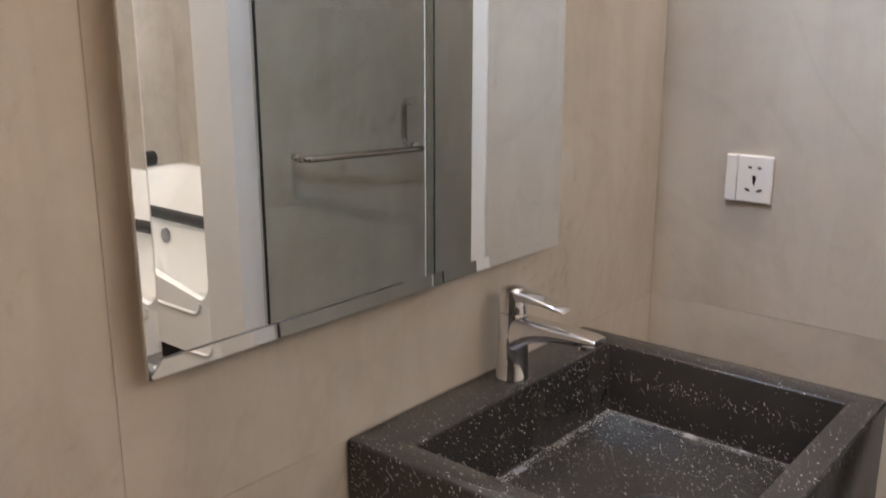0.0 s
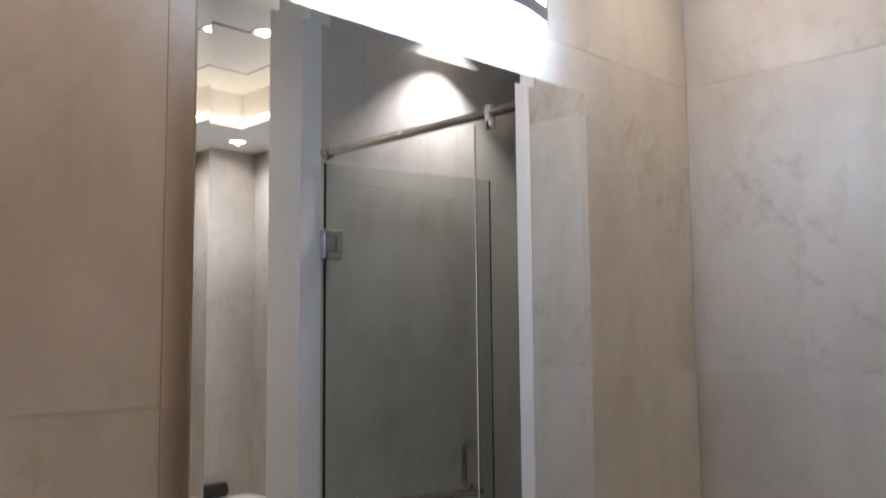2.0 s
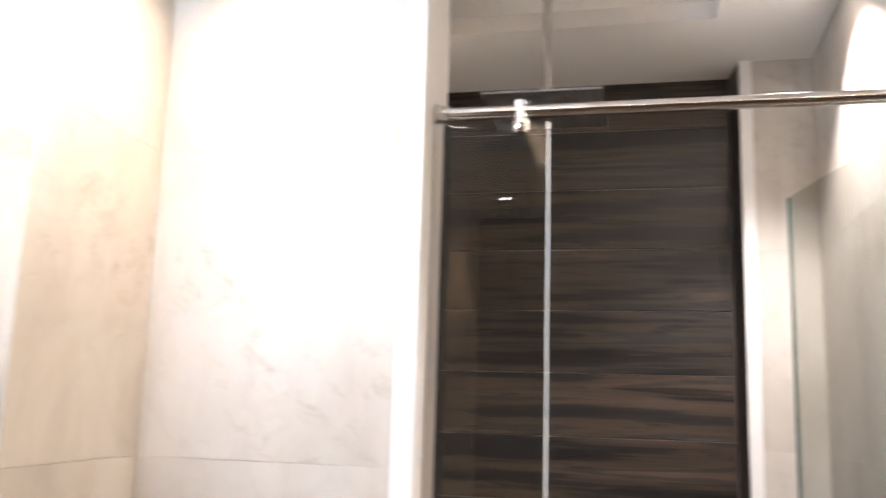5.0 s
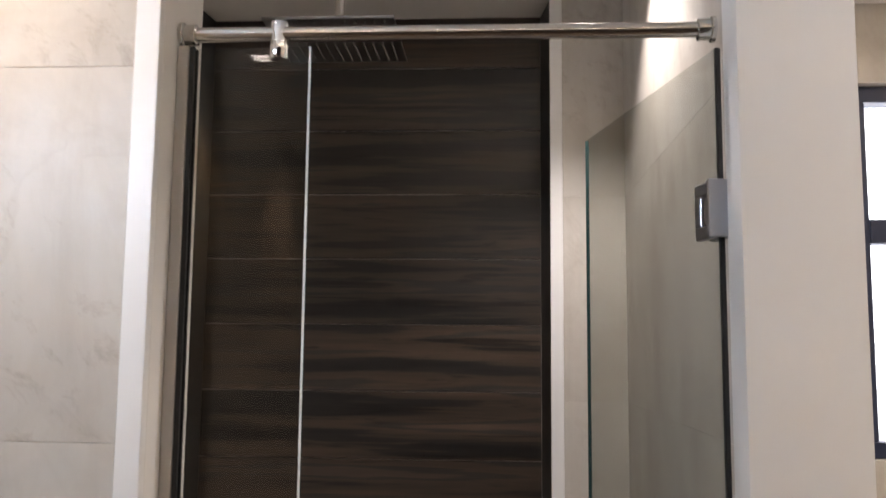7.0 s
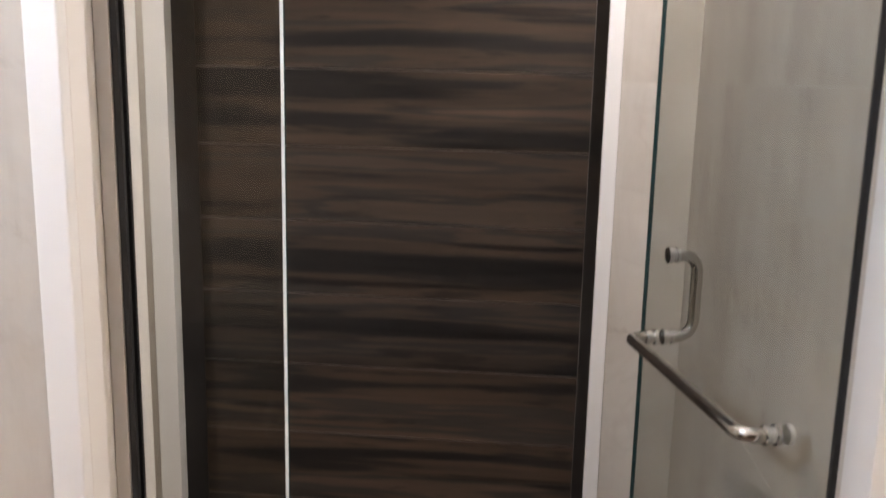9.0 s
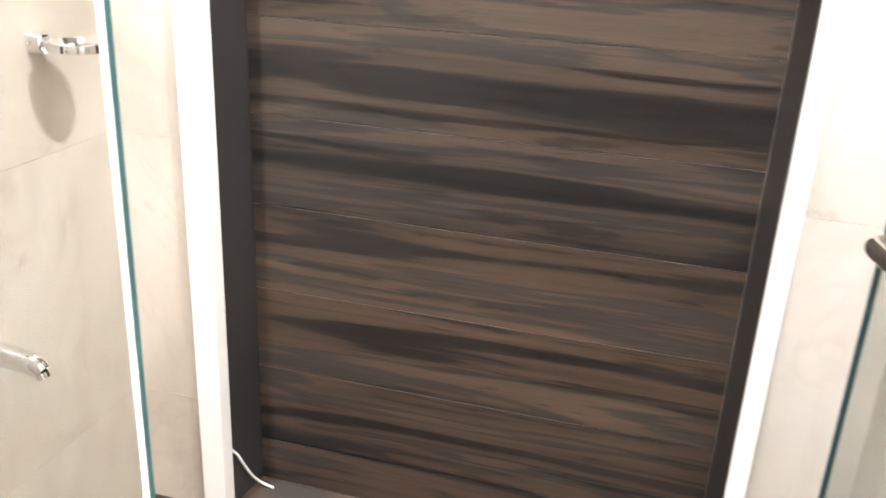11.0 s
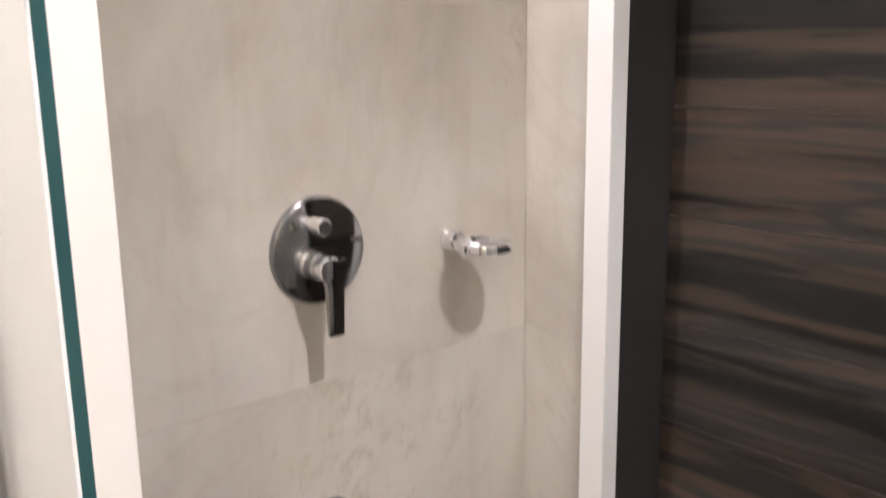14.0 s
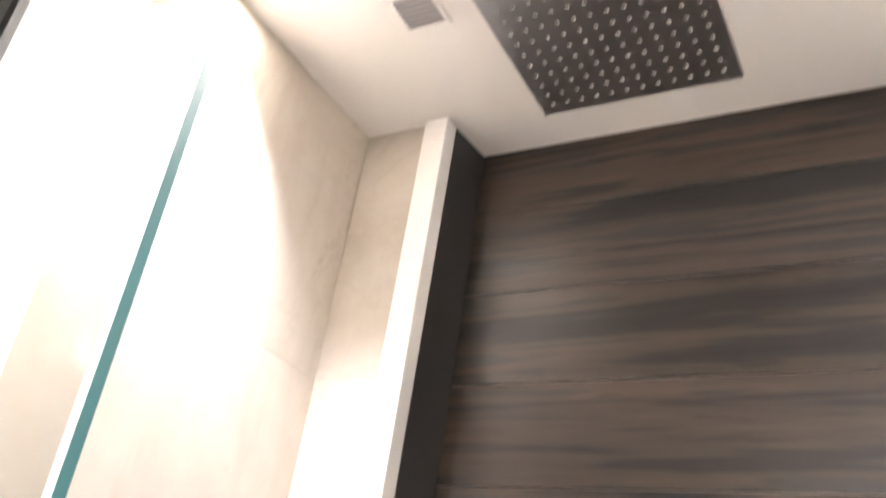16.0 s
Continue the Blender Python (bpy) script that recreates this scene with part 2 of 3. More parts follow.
def rod(bm, a, b, r0, r1=None, seg=24, caps=True):
    a, b = Vector(a), Vector(b)
    q = (b - a).to_track_quat("Z", "Y").to_matrix().to_4x4()
    m = Matrix.Translation((a + b) / 2) @ q
    bmesh.ops.create_cone(bm, cap_ends=caps, segments=seg, radius1=r0, radius2=r0 if r1 is None else r1, depth=(b - a).length, matrix=m)
    return bm


def lathe(bm, origin, axis, profile, seg=40):
    """Turned body: profile is (distance along axis, radius)."""
    q = Vector(axis).to_track_quat("Z", "Y").to_matrix().to_4x4()
    m = Matrix.Translation(origin) @ q
    rings = []
    for d, r in profile:
        if r < 1e-6:
            rings.append([bm.verts.new(m @ Vector((0, 0, d)))])
        else:
            rings.append([bm.verts.new(m @ Vector((r * math.cos(2 * math.pi * k / seg), r * math.sin(2 * math.pi * k / seg), d))) for k in range(seg)])
    for p, q2 in zip(rings, rings[1:]):
        for k in range(seg):
            k2 = (k + 1) % seg
            if len(p) == 1 and len(q2) == 1:
                continue
            if len(p) == 1:
                bm.faces.new((p[0], q2[k], q2[k2]))
            elif len(q2) == 1:
                bm.faces.new((p[k], p[k2], q2[0]))
            else:
                bm.faces.new((p[k], p[k2], q2[k2], q2[k]))
    return bm


def tube(bm, pts, r, seg=16, caps=True):
    """Round tube along a smooth line of points."""
    pts = [Vector(p) for p in pts]
    rings, up = [], None
    for i, p in enumerate(pts):
        t = (pts[min(i + 1, len(pts) - 1)] - pts[max(i - 1, 0)]).normalized()
        if up is None:
            up = t.orthogonal().normalized()
        up = (up - t * up.dot(t)).normalized()
        s = t.cross(up)
        rr = r[i] if isinstance(r, (list, tuple)) else r
        rings.append([bm.verts.new(p + rr * (math.cos(2 * math.pi * k / seg) * up + math.sin(2 * math.pi * k / seg) * s)) for k in range(seg)])
    for a, b in zip(rings, rings[1:]):
        for k in range(seg):
            bm.faces.new((a[k], a[(k + 1) % seg], b[(k + 1) % seg], b[k]))
    if caps:
        bm.faces.new(rings[0][::-1])
        bm.faces.new(rings[-1])
    return bm


def arc(c, r, a0, a1, u, v, n=8):
    c, u, v = Vector(c), Vector(u), Vector(v)
    return [c + r * (math.cos(a0 + (a1 - a0) * k / n) * u + math.sin(a0 + (a1 - a0) * k / n) * v) for k in range(n + 1)]


def link(name, bm, mat, smooth=False):
    me = bpy.data.meshes.new(name)
    bmesh.ops.recalc_face_normals(bm, faces=bm.faces[:])
    bm.to_mesh(me)
    bm.free()
    me.materials.append(mat)
    if smooth:
        for p in me.polygons:
            p.use_smooth = True
        me.set_sharp_from_angle(angle=radians(40))
    return new(name, me)


def part(name, bm, mat, parent, label="", smooth=False):
    ob = link(name, bm, mat, smooth)
    ob.parent = parent
    return tagged(ob, label)


def thing(name, at, label, category, group=""):
    ob = new(name)
    ob.location = at
    return tagged(ob, label, category, group)


def wpart(name, bm, mat, parent, label="", smooth=False):
    ob = part(name, bm, mat, parent, label, smooth)
    if parent.parent is None:
        ob.matrix_parent_inverse = Matrix.Translation(parent.location).inverted()
    return ob


def structure(name, bm, mat, label, category="wall"):
    return tagged(link(name, bm, mat), label, category, "", "structure")


B = bmesh.new

# ---- setting ----
T = 0.003  # tile thickness in front of the wall cores
wall_mirror = structure("wall_west", box(B(), -0.2, Y0, 0, -T, -0.0, ZC), GROUT, "wall clad in large beige stone tiles behind the mirror")
wall_socket = structure("wall_north", box(B(), -0.2, T, 0, XJ - 0.02, YREV - T, ZC), GROUT, "short tiled partition beside the shower opening")
wall_mixer = structure("wall_shower_west", box(B(), -0.25, YREV, 0, XM - T, YW + 0.15, ZC), GROUT, "beige stone tiled shower wall with the mixer")
wall_return_l = structure("wall_shower_return_west", box(B(), XM - T, YR + T, 0, XN0 - 0.02, YW + 0.15, ZC), GROUT, "narrow tiled return beside the plank niche")
wall_return_r = structure("wall_shower_return_east", box(B(), XN1 + 0.02, YR + T, 0, XR + T, YW + 0.15, ZC), GROUT, "narrow tiled return beside the plank niche")
wall_plank = structure("wall_shower_north", box(B(), XN0 - 0.02, YW + 0.003, 0, XN1 + 0.02, YW + 0.15, ZC), GLINTGROUT, "recessed wall clad in dark wood-look plank tiles")
bm = box(B(), XR + T, YG - 0.008, 0, XC, YW + 0.15, ZC)
box(bm, 1.390, 0, 0, XC, YG - 0.008, ZC)
wall_column = structure("wall_column", bm, WHITE, "white painted partition end between shower and bathtub")
structure("wall_south", box(B(), -0.2, Y0 - 0.15, 0, X1 + 0.15, Y0, ZC), PLANK, "dark wood-look wall closing the room")
structure("wall_east", box(B(), X1, Y0, 0, X1 + 0.15, YB + 0.15, ZC), STONE, "beige wall of the bathtub side")
floor = structure("floor", box(B(), -0.2, Y0 - 0.15, -0.1, X1 + 0.15, 0.0, ZF), PLANK, "dark brown wood-look tiled bathroom floor", "floor")
structure("floor_alcove", box(B(), XC, 0.0, -0.1, X1 + 0.15, YB + 0.15, ZF), PLANK, "dark brown floor under the bathtub", "floor")
floor_shower = structure("floor_shower", box(B(), -0.25, 0.0, -0.1, XC, YW + 0.15, -0.009), GROUT, "brown wood-look tiled shower floor", "floor")
bm = B()
RX0, RX1, RY0, RY1 = 0.37, 1.10, 0.32, 0.845      # shallow recess over the shower
TX0, TX1, TY0, TY1 = 0.45, 2.40, -2.24, -0.55    # lit tray over the room
X9, Y9, YT = X1 + 0.15, Y0 - 0.15, YW + 0.15
for x0, y0, x1, y1 in ((-0.25, Y9, X9, TY0), (-0.25, TY0, TX0, TY1), (TX1, TY0, X9, TY1), (-0.25, TY1, X9, RY0), (-0.25, RY0, RX0, RY1), (RX1, RY0, X9, RY1), (-0.25, RY1, X9, YT)):
    box(bm, x0, y0, ZC, x1, y1, ZC + 0.05)
for x0, y0, x1, y1 in ((-0.25, Y9, X9, TY0 - 0.06), (-0.25, TY0 - 0.06, TX0 - 0.06, TY1 + 0.06), (TX1 + 0.06, TY0 - 0.06, X9, TY1 + 0.06), (-0.25, TY1 + 0.06, X9, YT)):
    box(bm, x0, y0, ZC + 0.05, x1, y1, ZC + 0.15)
box(bm, -0.25, Y9, ZC + 0.15, X9, YT, ZC + 0.25)
# lowered border along the far corner of the bathtub alcove
box(bm, 2.52, -0.50, 2.45, X1, YB, ZC)
box(bm, XC, 0.50, 2.45, 2.52, YB, ZC)
ceiling = structure("ceiling", bm, CEIL, "plain white plaster ceiling with a lit tray and recesses", "ceiling")


def strip(name, dims):
    return tagged(link(name, box(B(), *dims), COVE), "warm glowing light strip hidden in the ceiling step", "light strip", "ceiling strips")


strip("light_strip", (TX0 - 0.045, TY0, ZC + 0.051, TX0 - 0.030, TY1, ZC + 0.059))
strip("light_strip", (TX0, TY0 - 0.045, ZC + 0.051, TX1, TY0 - 0.030, ZC + 0.059))
strip("light_strip", (TX1 + 0.030, TY0, ZC + 0.051, TX1 + 0.045, TY1, ZC + 0.059))
strip("light_strip", (2.508, -0.50, 2.47, 2.519, 0.49, 2.478))
strip("light_strip", (XC + 0.01, 0.488, 2.47, 2.50, 0.499, 2.478))

# alcove back wall with a window opening
WX0, WX1, WZ0, WZ1 = 1.90, 2.60, 1.35, 2.25
bm = B()
box(bm, XC, YB, 0, WX0, YB + 0.15, 2.45)
box(bm, WX1, YB, 0, X1, YB + 0.15, 2.45)
box(bm, WX0, YB, 0, WX1, YB + 0.15, WZ0)
box(bm, WX0, YB, WZ1, WX1, YB + 0.15, 2.45)
box(bm, XC, YB + 0.001, 2.45, X1, YB + 0.15, ZC)
structure("wall_alcove", bm, STONE, "beige wall behind the bathtub with a window")
window = tagged(new("window_1"), "bright window with dark blue frames over the bathtub", "window", "", "structure")
window.location = (WX0, YB, WZ0)
FRAME = paint("dark_blue_frame", (0.02, 0.028, 0.06), 0.4, 0.1)
bm = B()
for x0, x1, z0, z1 in ((WX0, WX1, WZ0, WZ0 + 0.04), (WX0, WX1, WZ1 - 0.04, WZ1), (WX0, WX0 + 0.04, WZ0 + 0.04, WZ1 - 0.04), (WX1 - 0.04, WX1, WZ0 + 0.04, WZ1 - 0.04), (WX0 + 0.04, WX1 - 0.04, 1.86, 1.92)):
    box(bm, x0, YB + 0.03, z0, x1, YB + 0.08, z1, 0.003, 1)
wpart("window_frame", bm, FRAME, window)
wpart("pane", box(B(), WX0 + 0.04, YB + 0.085, WZ0 + 0.04, WX1 - 0.04, YB + 0.09, 1.89), DAY, window, "bright overcast daylight")
wpart("pane", box(B(), WX0 + 0.04, YB + 0.085, 1.89, WX1 - 0.04, YB + 0.09, WZ1 - 0.04), DAY, window, "bright overcast daylight")

# ---- shower opening: trims and linings ----
def trim(name, dims, label, mat=None, bev=0.002):
    return structure(name, box(B(), *dims, bev), mat or TRIM, label, "trim")


trim("trim_jamb_west", (XT, -0.004, 0, XJ, 0.016, ZC), "white lacquered corner trim of the shower opening")
trim("trim_lining_west", (XJ - 0.02, 0.017, 0, XJ - 0.001, YREV, ZC), "pale beige lining inside the shower opening", LINING)
trim("trim_niche_west", (0.101, YR - 0.016, 0, XN0, 1.194, ZC), "white corner trim of the plank niche")
trim("trim_niche_east", (XN1, YR - 0.008, 0, 1.224, 1.180, ZC), "white corner trim of the plank niche")


def niche_side(name, xa, ya, xb, yb, xo):
    """Dark side of the niche, splayed from the trim (xa, ya) to the plank wall (xb, yb)."""
    bm = B()
    lo = [bm.verts.new((x, y, 0)) for x, y in ((xa, ya), (xb, yb), (xo, yb), (xo, ya))]
    hi = [bm.verts.new((v.co.x, v.co.y, ZC)) for v in lo]
    for k in range(4):
        bm.faces.new((lo[k], lo[(k + 1) % 4], hi[(k + 1) % 4], hi[k]))
    bm.faces.new(lo)
    bm.faces.new(hi)
    return structure(name, bm, DARKSIDE, "dark splayed side of the niche", "trim")


PX0, PX1 = 0.167, 1.171          # ends of the planks
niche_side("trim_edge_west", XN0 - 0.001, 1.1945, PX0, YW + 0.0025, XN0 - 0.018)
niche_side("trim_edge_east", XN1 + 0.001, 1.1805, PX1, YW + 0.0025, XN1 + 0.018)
trim("threshold", (XJ, 0.0, -0.009, 1.380, 0.02, ZF - 0.002), "brown tiled step edge at the shower", PLANK)

# ---- glass ----
def pane(name, parent, dims, label=""):
    ob = wpart(name, box(B(), *dims, 0.001, 1), PANE, parent, label)
    ob.visible_shadow = False
    return ob


screen = thing("shower_screen", (XJ, YG, 0), "clear fixed glass shower panel held by the jamb", "glass panel")
pane("glass", screen, (XJ, YG - 0.0028, 0.0, 0.7335, YG + 0.0028, 2.084))
wpart("polished_edge", box(B(), 0.7338, YG - 0.0028, 0.0, 0.7348, YG + 0.0028, 2.084), EDGE, screen, "green polished glass edge")
wpart("bevel", box(B(), 0.7310, YG - 0.0034, 0.0, 0.7348, YG - 0.0029, 2.084), POLISH, screen, "bright polished bevel")
for s in (-1, 1):
    wpart("channel", box(B(), XJ, YG + s * 0.0095 - 0.0045, 0.0, XJ + 0.018, YG + s * 0.0095 + 0.0045, 2.084, 0.0008, 1), ALU, screen, "grey metal wall channel")
    wpart("seal", box(B(), XJ + 0.0185, YG + s * 0.0075 - 0.003, 0.0, XJ + 0.0265, YG + s * 0.0075 + 0.003, 2.084), BLACK, screen, "black rubber seal")

HX, HY, FX, FY = 1.385, 0.085, 1.245, 0.715
ANG = math.atan2(FY - HY, FX - HX)
DL = math.hypot(FX - HX, FY - HY)
door = tagged(new("shower_door"), "clear hinged glass shower door standing open inwards", "glass door")
door.location, door.rotation_euler = (HX, HY, 0), (0, 0, ANG)
g = part("glass", box(B(), 0.009, -0.004, 0.03, DL, 0.004, 2.076, 0.001, 1), PANE, door)
g.visible_shadow = False
part("hinge_edge", box(B(), 0.003, -0.004, 0.03, 0.0087, 0.004, 2.076), BLACK, door, "dark seal along the hinge side")
part("free_edge", box(B(), DL + 0.0005, -0.004, 0.03, DL + 0.0015, 0.004, 2.076), EDGE, door, "greenish polished edge")
for z in (1.818, 0.30):
    bm = B()
    for s in (-1, 1):
        box(bm, 0.008, s * 0.0115 - 0.006, z - 0.045, 0.062, s * 0.0115 + 0.006, z - 0.024, 0.002, 1)
        box(bm, 0.008, s * 0.0115 - 0.006, z + 0.024, 0.062, s * 0.0115 + 0.006, z + 0.045, 0.002, 1)
        box(bm, 0.040, s * 0.0115 - 0.006, z - 0.024, 0.062, s * 0.0115 + 0.006, z + 0.024, 0.002, 1)
    hinge = part("hinge", bm, GREYMETAL, door, "square polished metal glass hinge")
    part("knuckle", box(B(), 0.0, -0.015, z - 0.023, 0.036, 0.015, z + 0.023, 0.003), GREYMETAL, hinge)
    part("wall_plate", box(B(), -0.010, -0.028, z - 0.045, 0.0, 0.028, z + 0.045, 0.002), GREYMETAL, hinge)
# vertical pull on one face, long towel bar on the other, joined through the glass
PU, ZB, ZT, R = DL - 0.080, 1.011, 1.160, 0.0105
bm = B()
line = [Vector((PU, -0.006, ZT)), Vector((PU, -0.020, ZT))] + arc((PU, -0.032, ZT - 0.030), 0.030, math.pi / 2, 0, (0, -1, 0), (0, 0, 1)) \
    + arc((PU, -0.032, ZB + 0.030), 0.030, 0, -math.pi / 2, (0, -1, 0), (0, 0, 1)) + [Vector((PU, -0.020, ZB)), Vector((PU, -0.006, ZB))]
tube(bm, line, R)
pull = part("pull_handle", bm, STEEL, door, "polished steel C-shaped pull", True)
bm = B()
B0 = PU - 0.44
line = [Vector((PU, 0.006, ZB)), Vector((PU, 0.03, ZB))] + arc((PU - 0.02, 0.035, ZB), 0.02, 0, math.pi / 2, (1, 0, 0), (0, 1, 0)) \
    + arc((B0 + 0.02, 0.035, ZB), 0.02, math.pi / 2, math.pi, (1, 0, 0), (0, 1, 0)) + [Vector((B0, 0.03, ZB)), Vector((B0, 0.006, ZB))]
tube(bm, line, R)
bar = part("towel_bar", bm, STEEL, door, "long polished steel towel bar", True)
for u, s, z, par in ((PU, -1, ZT, pull), (PU, -1, ZB, pull), (PU, 1, ZB, bar), (B0, 1, ZB, bar)):
    bm = lathe(B(), (u, 0.0055 * s, z), (0, s, 0), [(0, 0), (0, 0.0145), (0.005, 0.0145), (0.006, 0.0118), (0.014, 0.0118), (0.015, 0.0135), (0.020, 0.0135), (0.021, 0.0105)], 24)
    part("washer", bm, CHROME, par, "", True)
bm = lathe(B(), (B0, -0.0055, ZB), (0, -1, 0), [(0, 0), (0, 0.014), (0.006, 0.014), (0.008, 0.011), (0.008, 0)], 24)
part("cap_screw", bm, SATIN, bar, "", True)

rail = thing("support_rail", (XJ, YG, 2.106), "round polished steel rail over the shower opening", "rail")
wpart("tube", rod(B(), (XJ + 0.004, YG, 2.106), (1.378, YG, 2.106), 0.0125, None, 32), STEEL, rail, "", True)
for x, s in ((XJ, 1), (1.380, -1)):
    wpart("flange", lathe(B(), (x, YG, 2.106), (s, 0, 0), [(0, 0), (0, 0.021), (0.006, 0.021), (0.008, 0.0175), (0.026, 0.0175), (0.028, 0.0125)], 32), STEEL, rail, "", True)
bm = lathe(B(), (0.681, YG, 2.126), (0, 0, -1), [(0, 0), (0, 0.0135), (0.002, 0.0145), (0.034, 0.0145), (0.035, 0.0125), (0.038, 0.0125), (0.039, 0.0145), (0.060, 0.0145), (0.062, 0.013), (0.062, 0)], 32)
wpart("clamp", bm, CHROME, rail, "chrome clamp holding the glass", True)

# ---- mirror, lamp, basin ----
MX, MYL, MYR, MZ0, MZ1 = 0.033, -1.121, -0.399, 1.064, 1.933
mirror = thing("wall_mirror", (0, (MYL + MYR) / 2, MZ0), "large frameless silver mirror above the stone basin", "mirror")
bm = B()
bv, dz = 0.017, -0.0007
o = [bm.verts.new((MX - dz, y, z)) for y, z in ((MYL, MZ0), (MYR, MZ0), (MYR, MZ1), (MYL, MZ1))]
i = [bm.verts.new((MX, y, z)) for y, z in ((MYL + bv, MZ0 + bv), (MYR - bv, MZ0 + bv), (MYR - bv, MZ1 - bv), (MYL + bv, MZ1 - bv))]
bm.faces.new(i)
for k in range(4):
    bm.faces.new((o[k], o[(k + 1) % 4], i[(k + 1) % 4], i[k]))
b2 = [bm.verts.new((MX - 0.006, v.co.y, v.co.z)) for v in o]
for k in range(4):
    bm.faces.new((o[(k + 1) % 4], o[k], b2[k], b2[(k + 1) % 4]))
wpart("mirror_glass", bm, MIRROR, mirror)
wpart("backing", box(B(), 0.0, MYL + 0.07, MZ0 + 0.07, MX - 0.0065, MYR - 0.07, MZ1 - 0.07), SLOT, mirror, "dark backing board")

lamp = thing("mirror_lamp", (0, -0.62, 2.1), "wavy glowing white acrylic wall lamp with a dark wavy band", "wall lamp")
LY0, LY1 = -0.986, -0.536


def wavy_slab(x0, x1, z0, z1, n=60, ya=LY0, yb=LY1, bow=0.0):
    """Slab along y whose upper and lower edges follow one wave."""
    bm = B()
    rows = []
    for k in range(n + 1):
        y = ya + (yb - ya) * k / n
        s = 0.0100 * math.cos(2 * math.pi * (y + 0.885) / 0.272)
        q = bow * (1 - (2 * k / n - 1) ** 2)
        rows.append([bm.verts.new((x0, y, z0 + s)), bm.verts.new((x1 + q, y, z0 + s)), bm.verts.new((x1 + q, y, z1 + s)), bm.verts.new((x0, y, z1 + s))])
    for a, b in zip(rows, rows[1:]):
        for k in range(4):
            bm.faces.new((a[k], a[(k + 1) % 4], b[(k + 1) % 4], b[k]))
    bm.faces.new(rows[0])
    bm.faces.new(rows[-1][::-1])
    return bm


lamp.location = (0, -0.761, 1.97)
wpart("diffuser", wavy_slab(0.020, 0.060, 1.980, 2.064), LAMP, lamp, "glowing white acrylic diffuser")
wpart("band", wavy_slab(0.0605, 0.064, 2.015, 2.040), BANDGREY, lamp, "blue-grey wavy band")
wpart("base", box(B(), 0.0, -0.90, 2.012, 0.0195, -0.62, 2.045, 0.003), WHITE, lamp)

# basin
SX, SY0, SY1, SZ, SH = 0.500, -0.834, -0.257, 0.885, 0.17
basin = thing("basin", (SX / 2, (SY0 + SY1) / 2, SZ - SH), "black speckled stone trough basin fixed to the wall", "basin")
bm = B()
ox = [(0, SY0), (SX, SY0), (SX, SY1), (0, SY1)]
ix = [(0.080, SY0 + 0.045), (SX - 0.042, SY0 + 0.045), (SX - 0.042, SY1 - 0.050), (0.080, SY1 - 0.050)]
fx = [(0.088, SY0 + 0.055), (SX - 0.075, SY0 + 0.055), (SX - 0.075, SY1 - 0.056), (0.088, SY1 - 0.056)]
top = [bm.verts.new((x, y, SZ)) for x, y in ox]
bot = [bm.verts.new((x, y, SZ - SH)) for x, y in ox]
inn = [bm.verts.new((x, y, SZ)) for x, y in ix]
flo = [bm.verts.new((x, y, SZ - 0.115)) for x, y in fx]
for k in range(4):
    j = (k + 1) % 4
    bm.faces.new((top[k], top[j], inn[j], inn[k]))
    bm.faces.new((inn[k], inn[j], flo[j], flo[k]))
    bm.faces.new((bot[k], bot[j], top[j], top[k]))
bm.faces.new(flo)
bm.faces.new(bot)
bmesh.ops.bevel(bm, geom=[e for e in bm.edges], offset=0.004, segments=2, affect="EDGES", profile=0.5)
wpart("bowl", bm, SPECKLE, basin, "", True)
wpart("drain", lathe(B(), (0.30, -0.55, SZ - 0.1149), (0, 0, 1), [(0, 0.034), (0.003, 0.034), (0.005, 0.030), (0.006, 0.02), (0.010, 0.018), (0.010, 0)], 32), BLACK, basin, "black drain plug", True)

LIME = paint("limescale", (0.30, 0.31, 0.33), 0.7, 0.2)
nodes, links = LIME.node_tree.nodes, LIME.node_tree.links
patchy = ramp(nodes, links, noise_tex(nodes, links, coords(nodes, links), 26, 5, 0.65), [(0.40, (0.05, 0.05, 0.05)), (0.66, (0.62, 0.62, 0.62))])
links.new(patchy, nodes["Principled BSDF"].inputs["Alpha"])
bm = B()
outer = [bm.verts.new((x, y, SZ - 0.1135)) for x, y in fx]
FXM, FYM = (fx[0][0] + fx[1][0]) / 2, (fx[0][1] + fx[2][1]) / 2
inner = [bm.verts.new((x + math.copysign(0.016, FXM - x), y + math.copysign(0.016, FYM - y), SZ - 0.1138)) for x, y in fx]
for k in range(4):
    j = (k + 1) % 4
    bm.faces.new((outer[k], outer[j], inner[j], inner[k]))
wpart("limescale", bm, LIME, basin, "pale limescale along the basin floor")

# vanity below the basin, hidden from the walk, carries it
stand = thing("basin_stand", (0.22, -0.55, ZF), "dark stone stand carrying the basin", "stand")
wpart("body", box(B(), 0.0, SY0 + 0.06, ZF, 0.40, SY1 - 0.06, SZ - SH, 0.004), SPECKLE, stand)

# faucet on the back rim
faucet = thing("basin_faucet", (0.045, -0.530, SZ), "chrome single-lever basin faucet on the rim", "faucet")
FXC, FYC = 0.043, -0.530
bm = lathe(B(), (FXC, FYC, SZ), (0, 0, 1), [(0, 0), (0, 0.0265), (0.004, 0.0265), (0.008, 0.0245), (0.060, 0.0225), (0.100, 0.0225), (0.104, 0.021), (0.104, 0)], 40)
body = wpart("body", bm, CHROME, faucet, "", True)


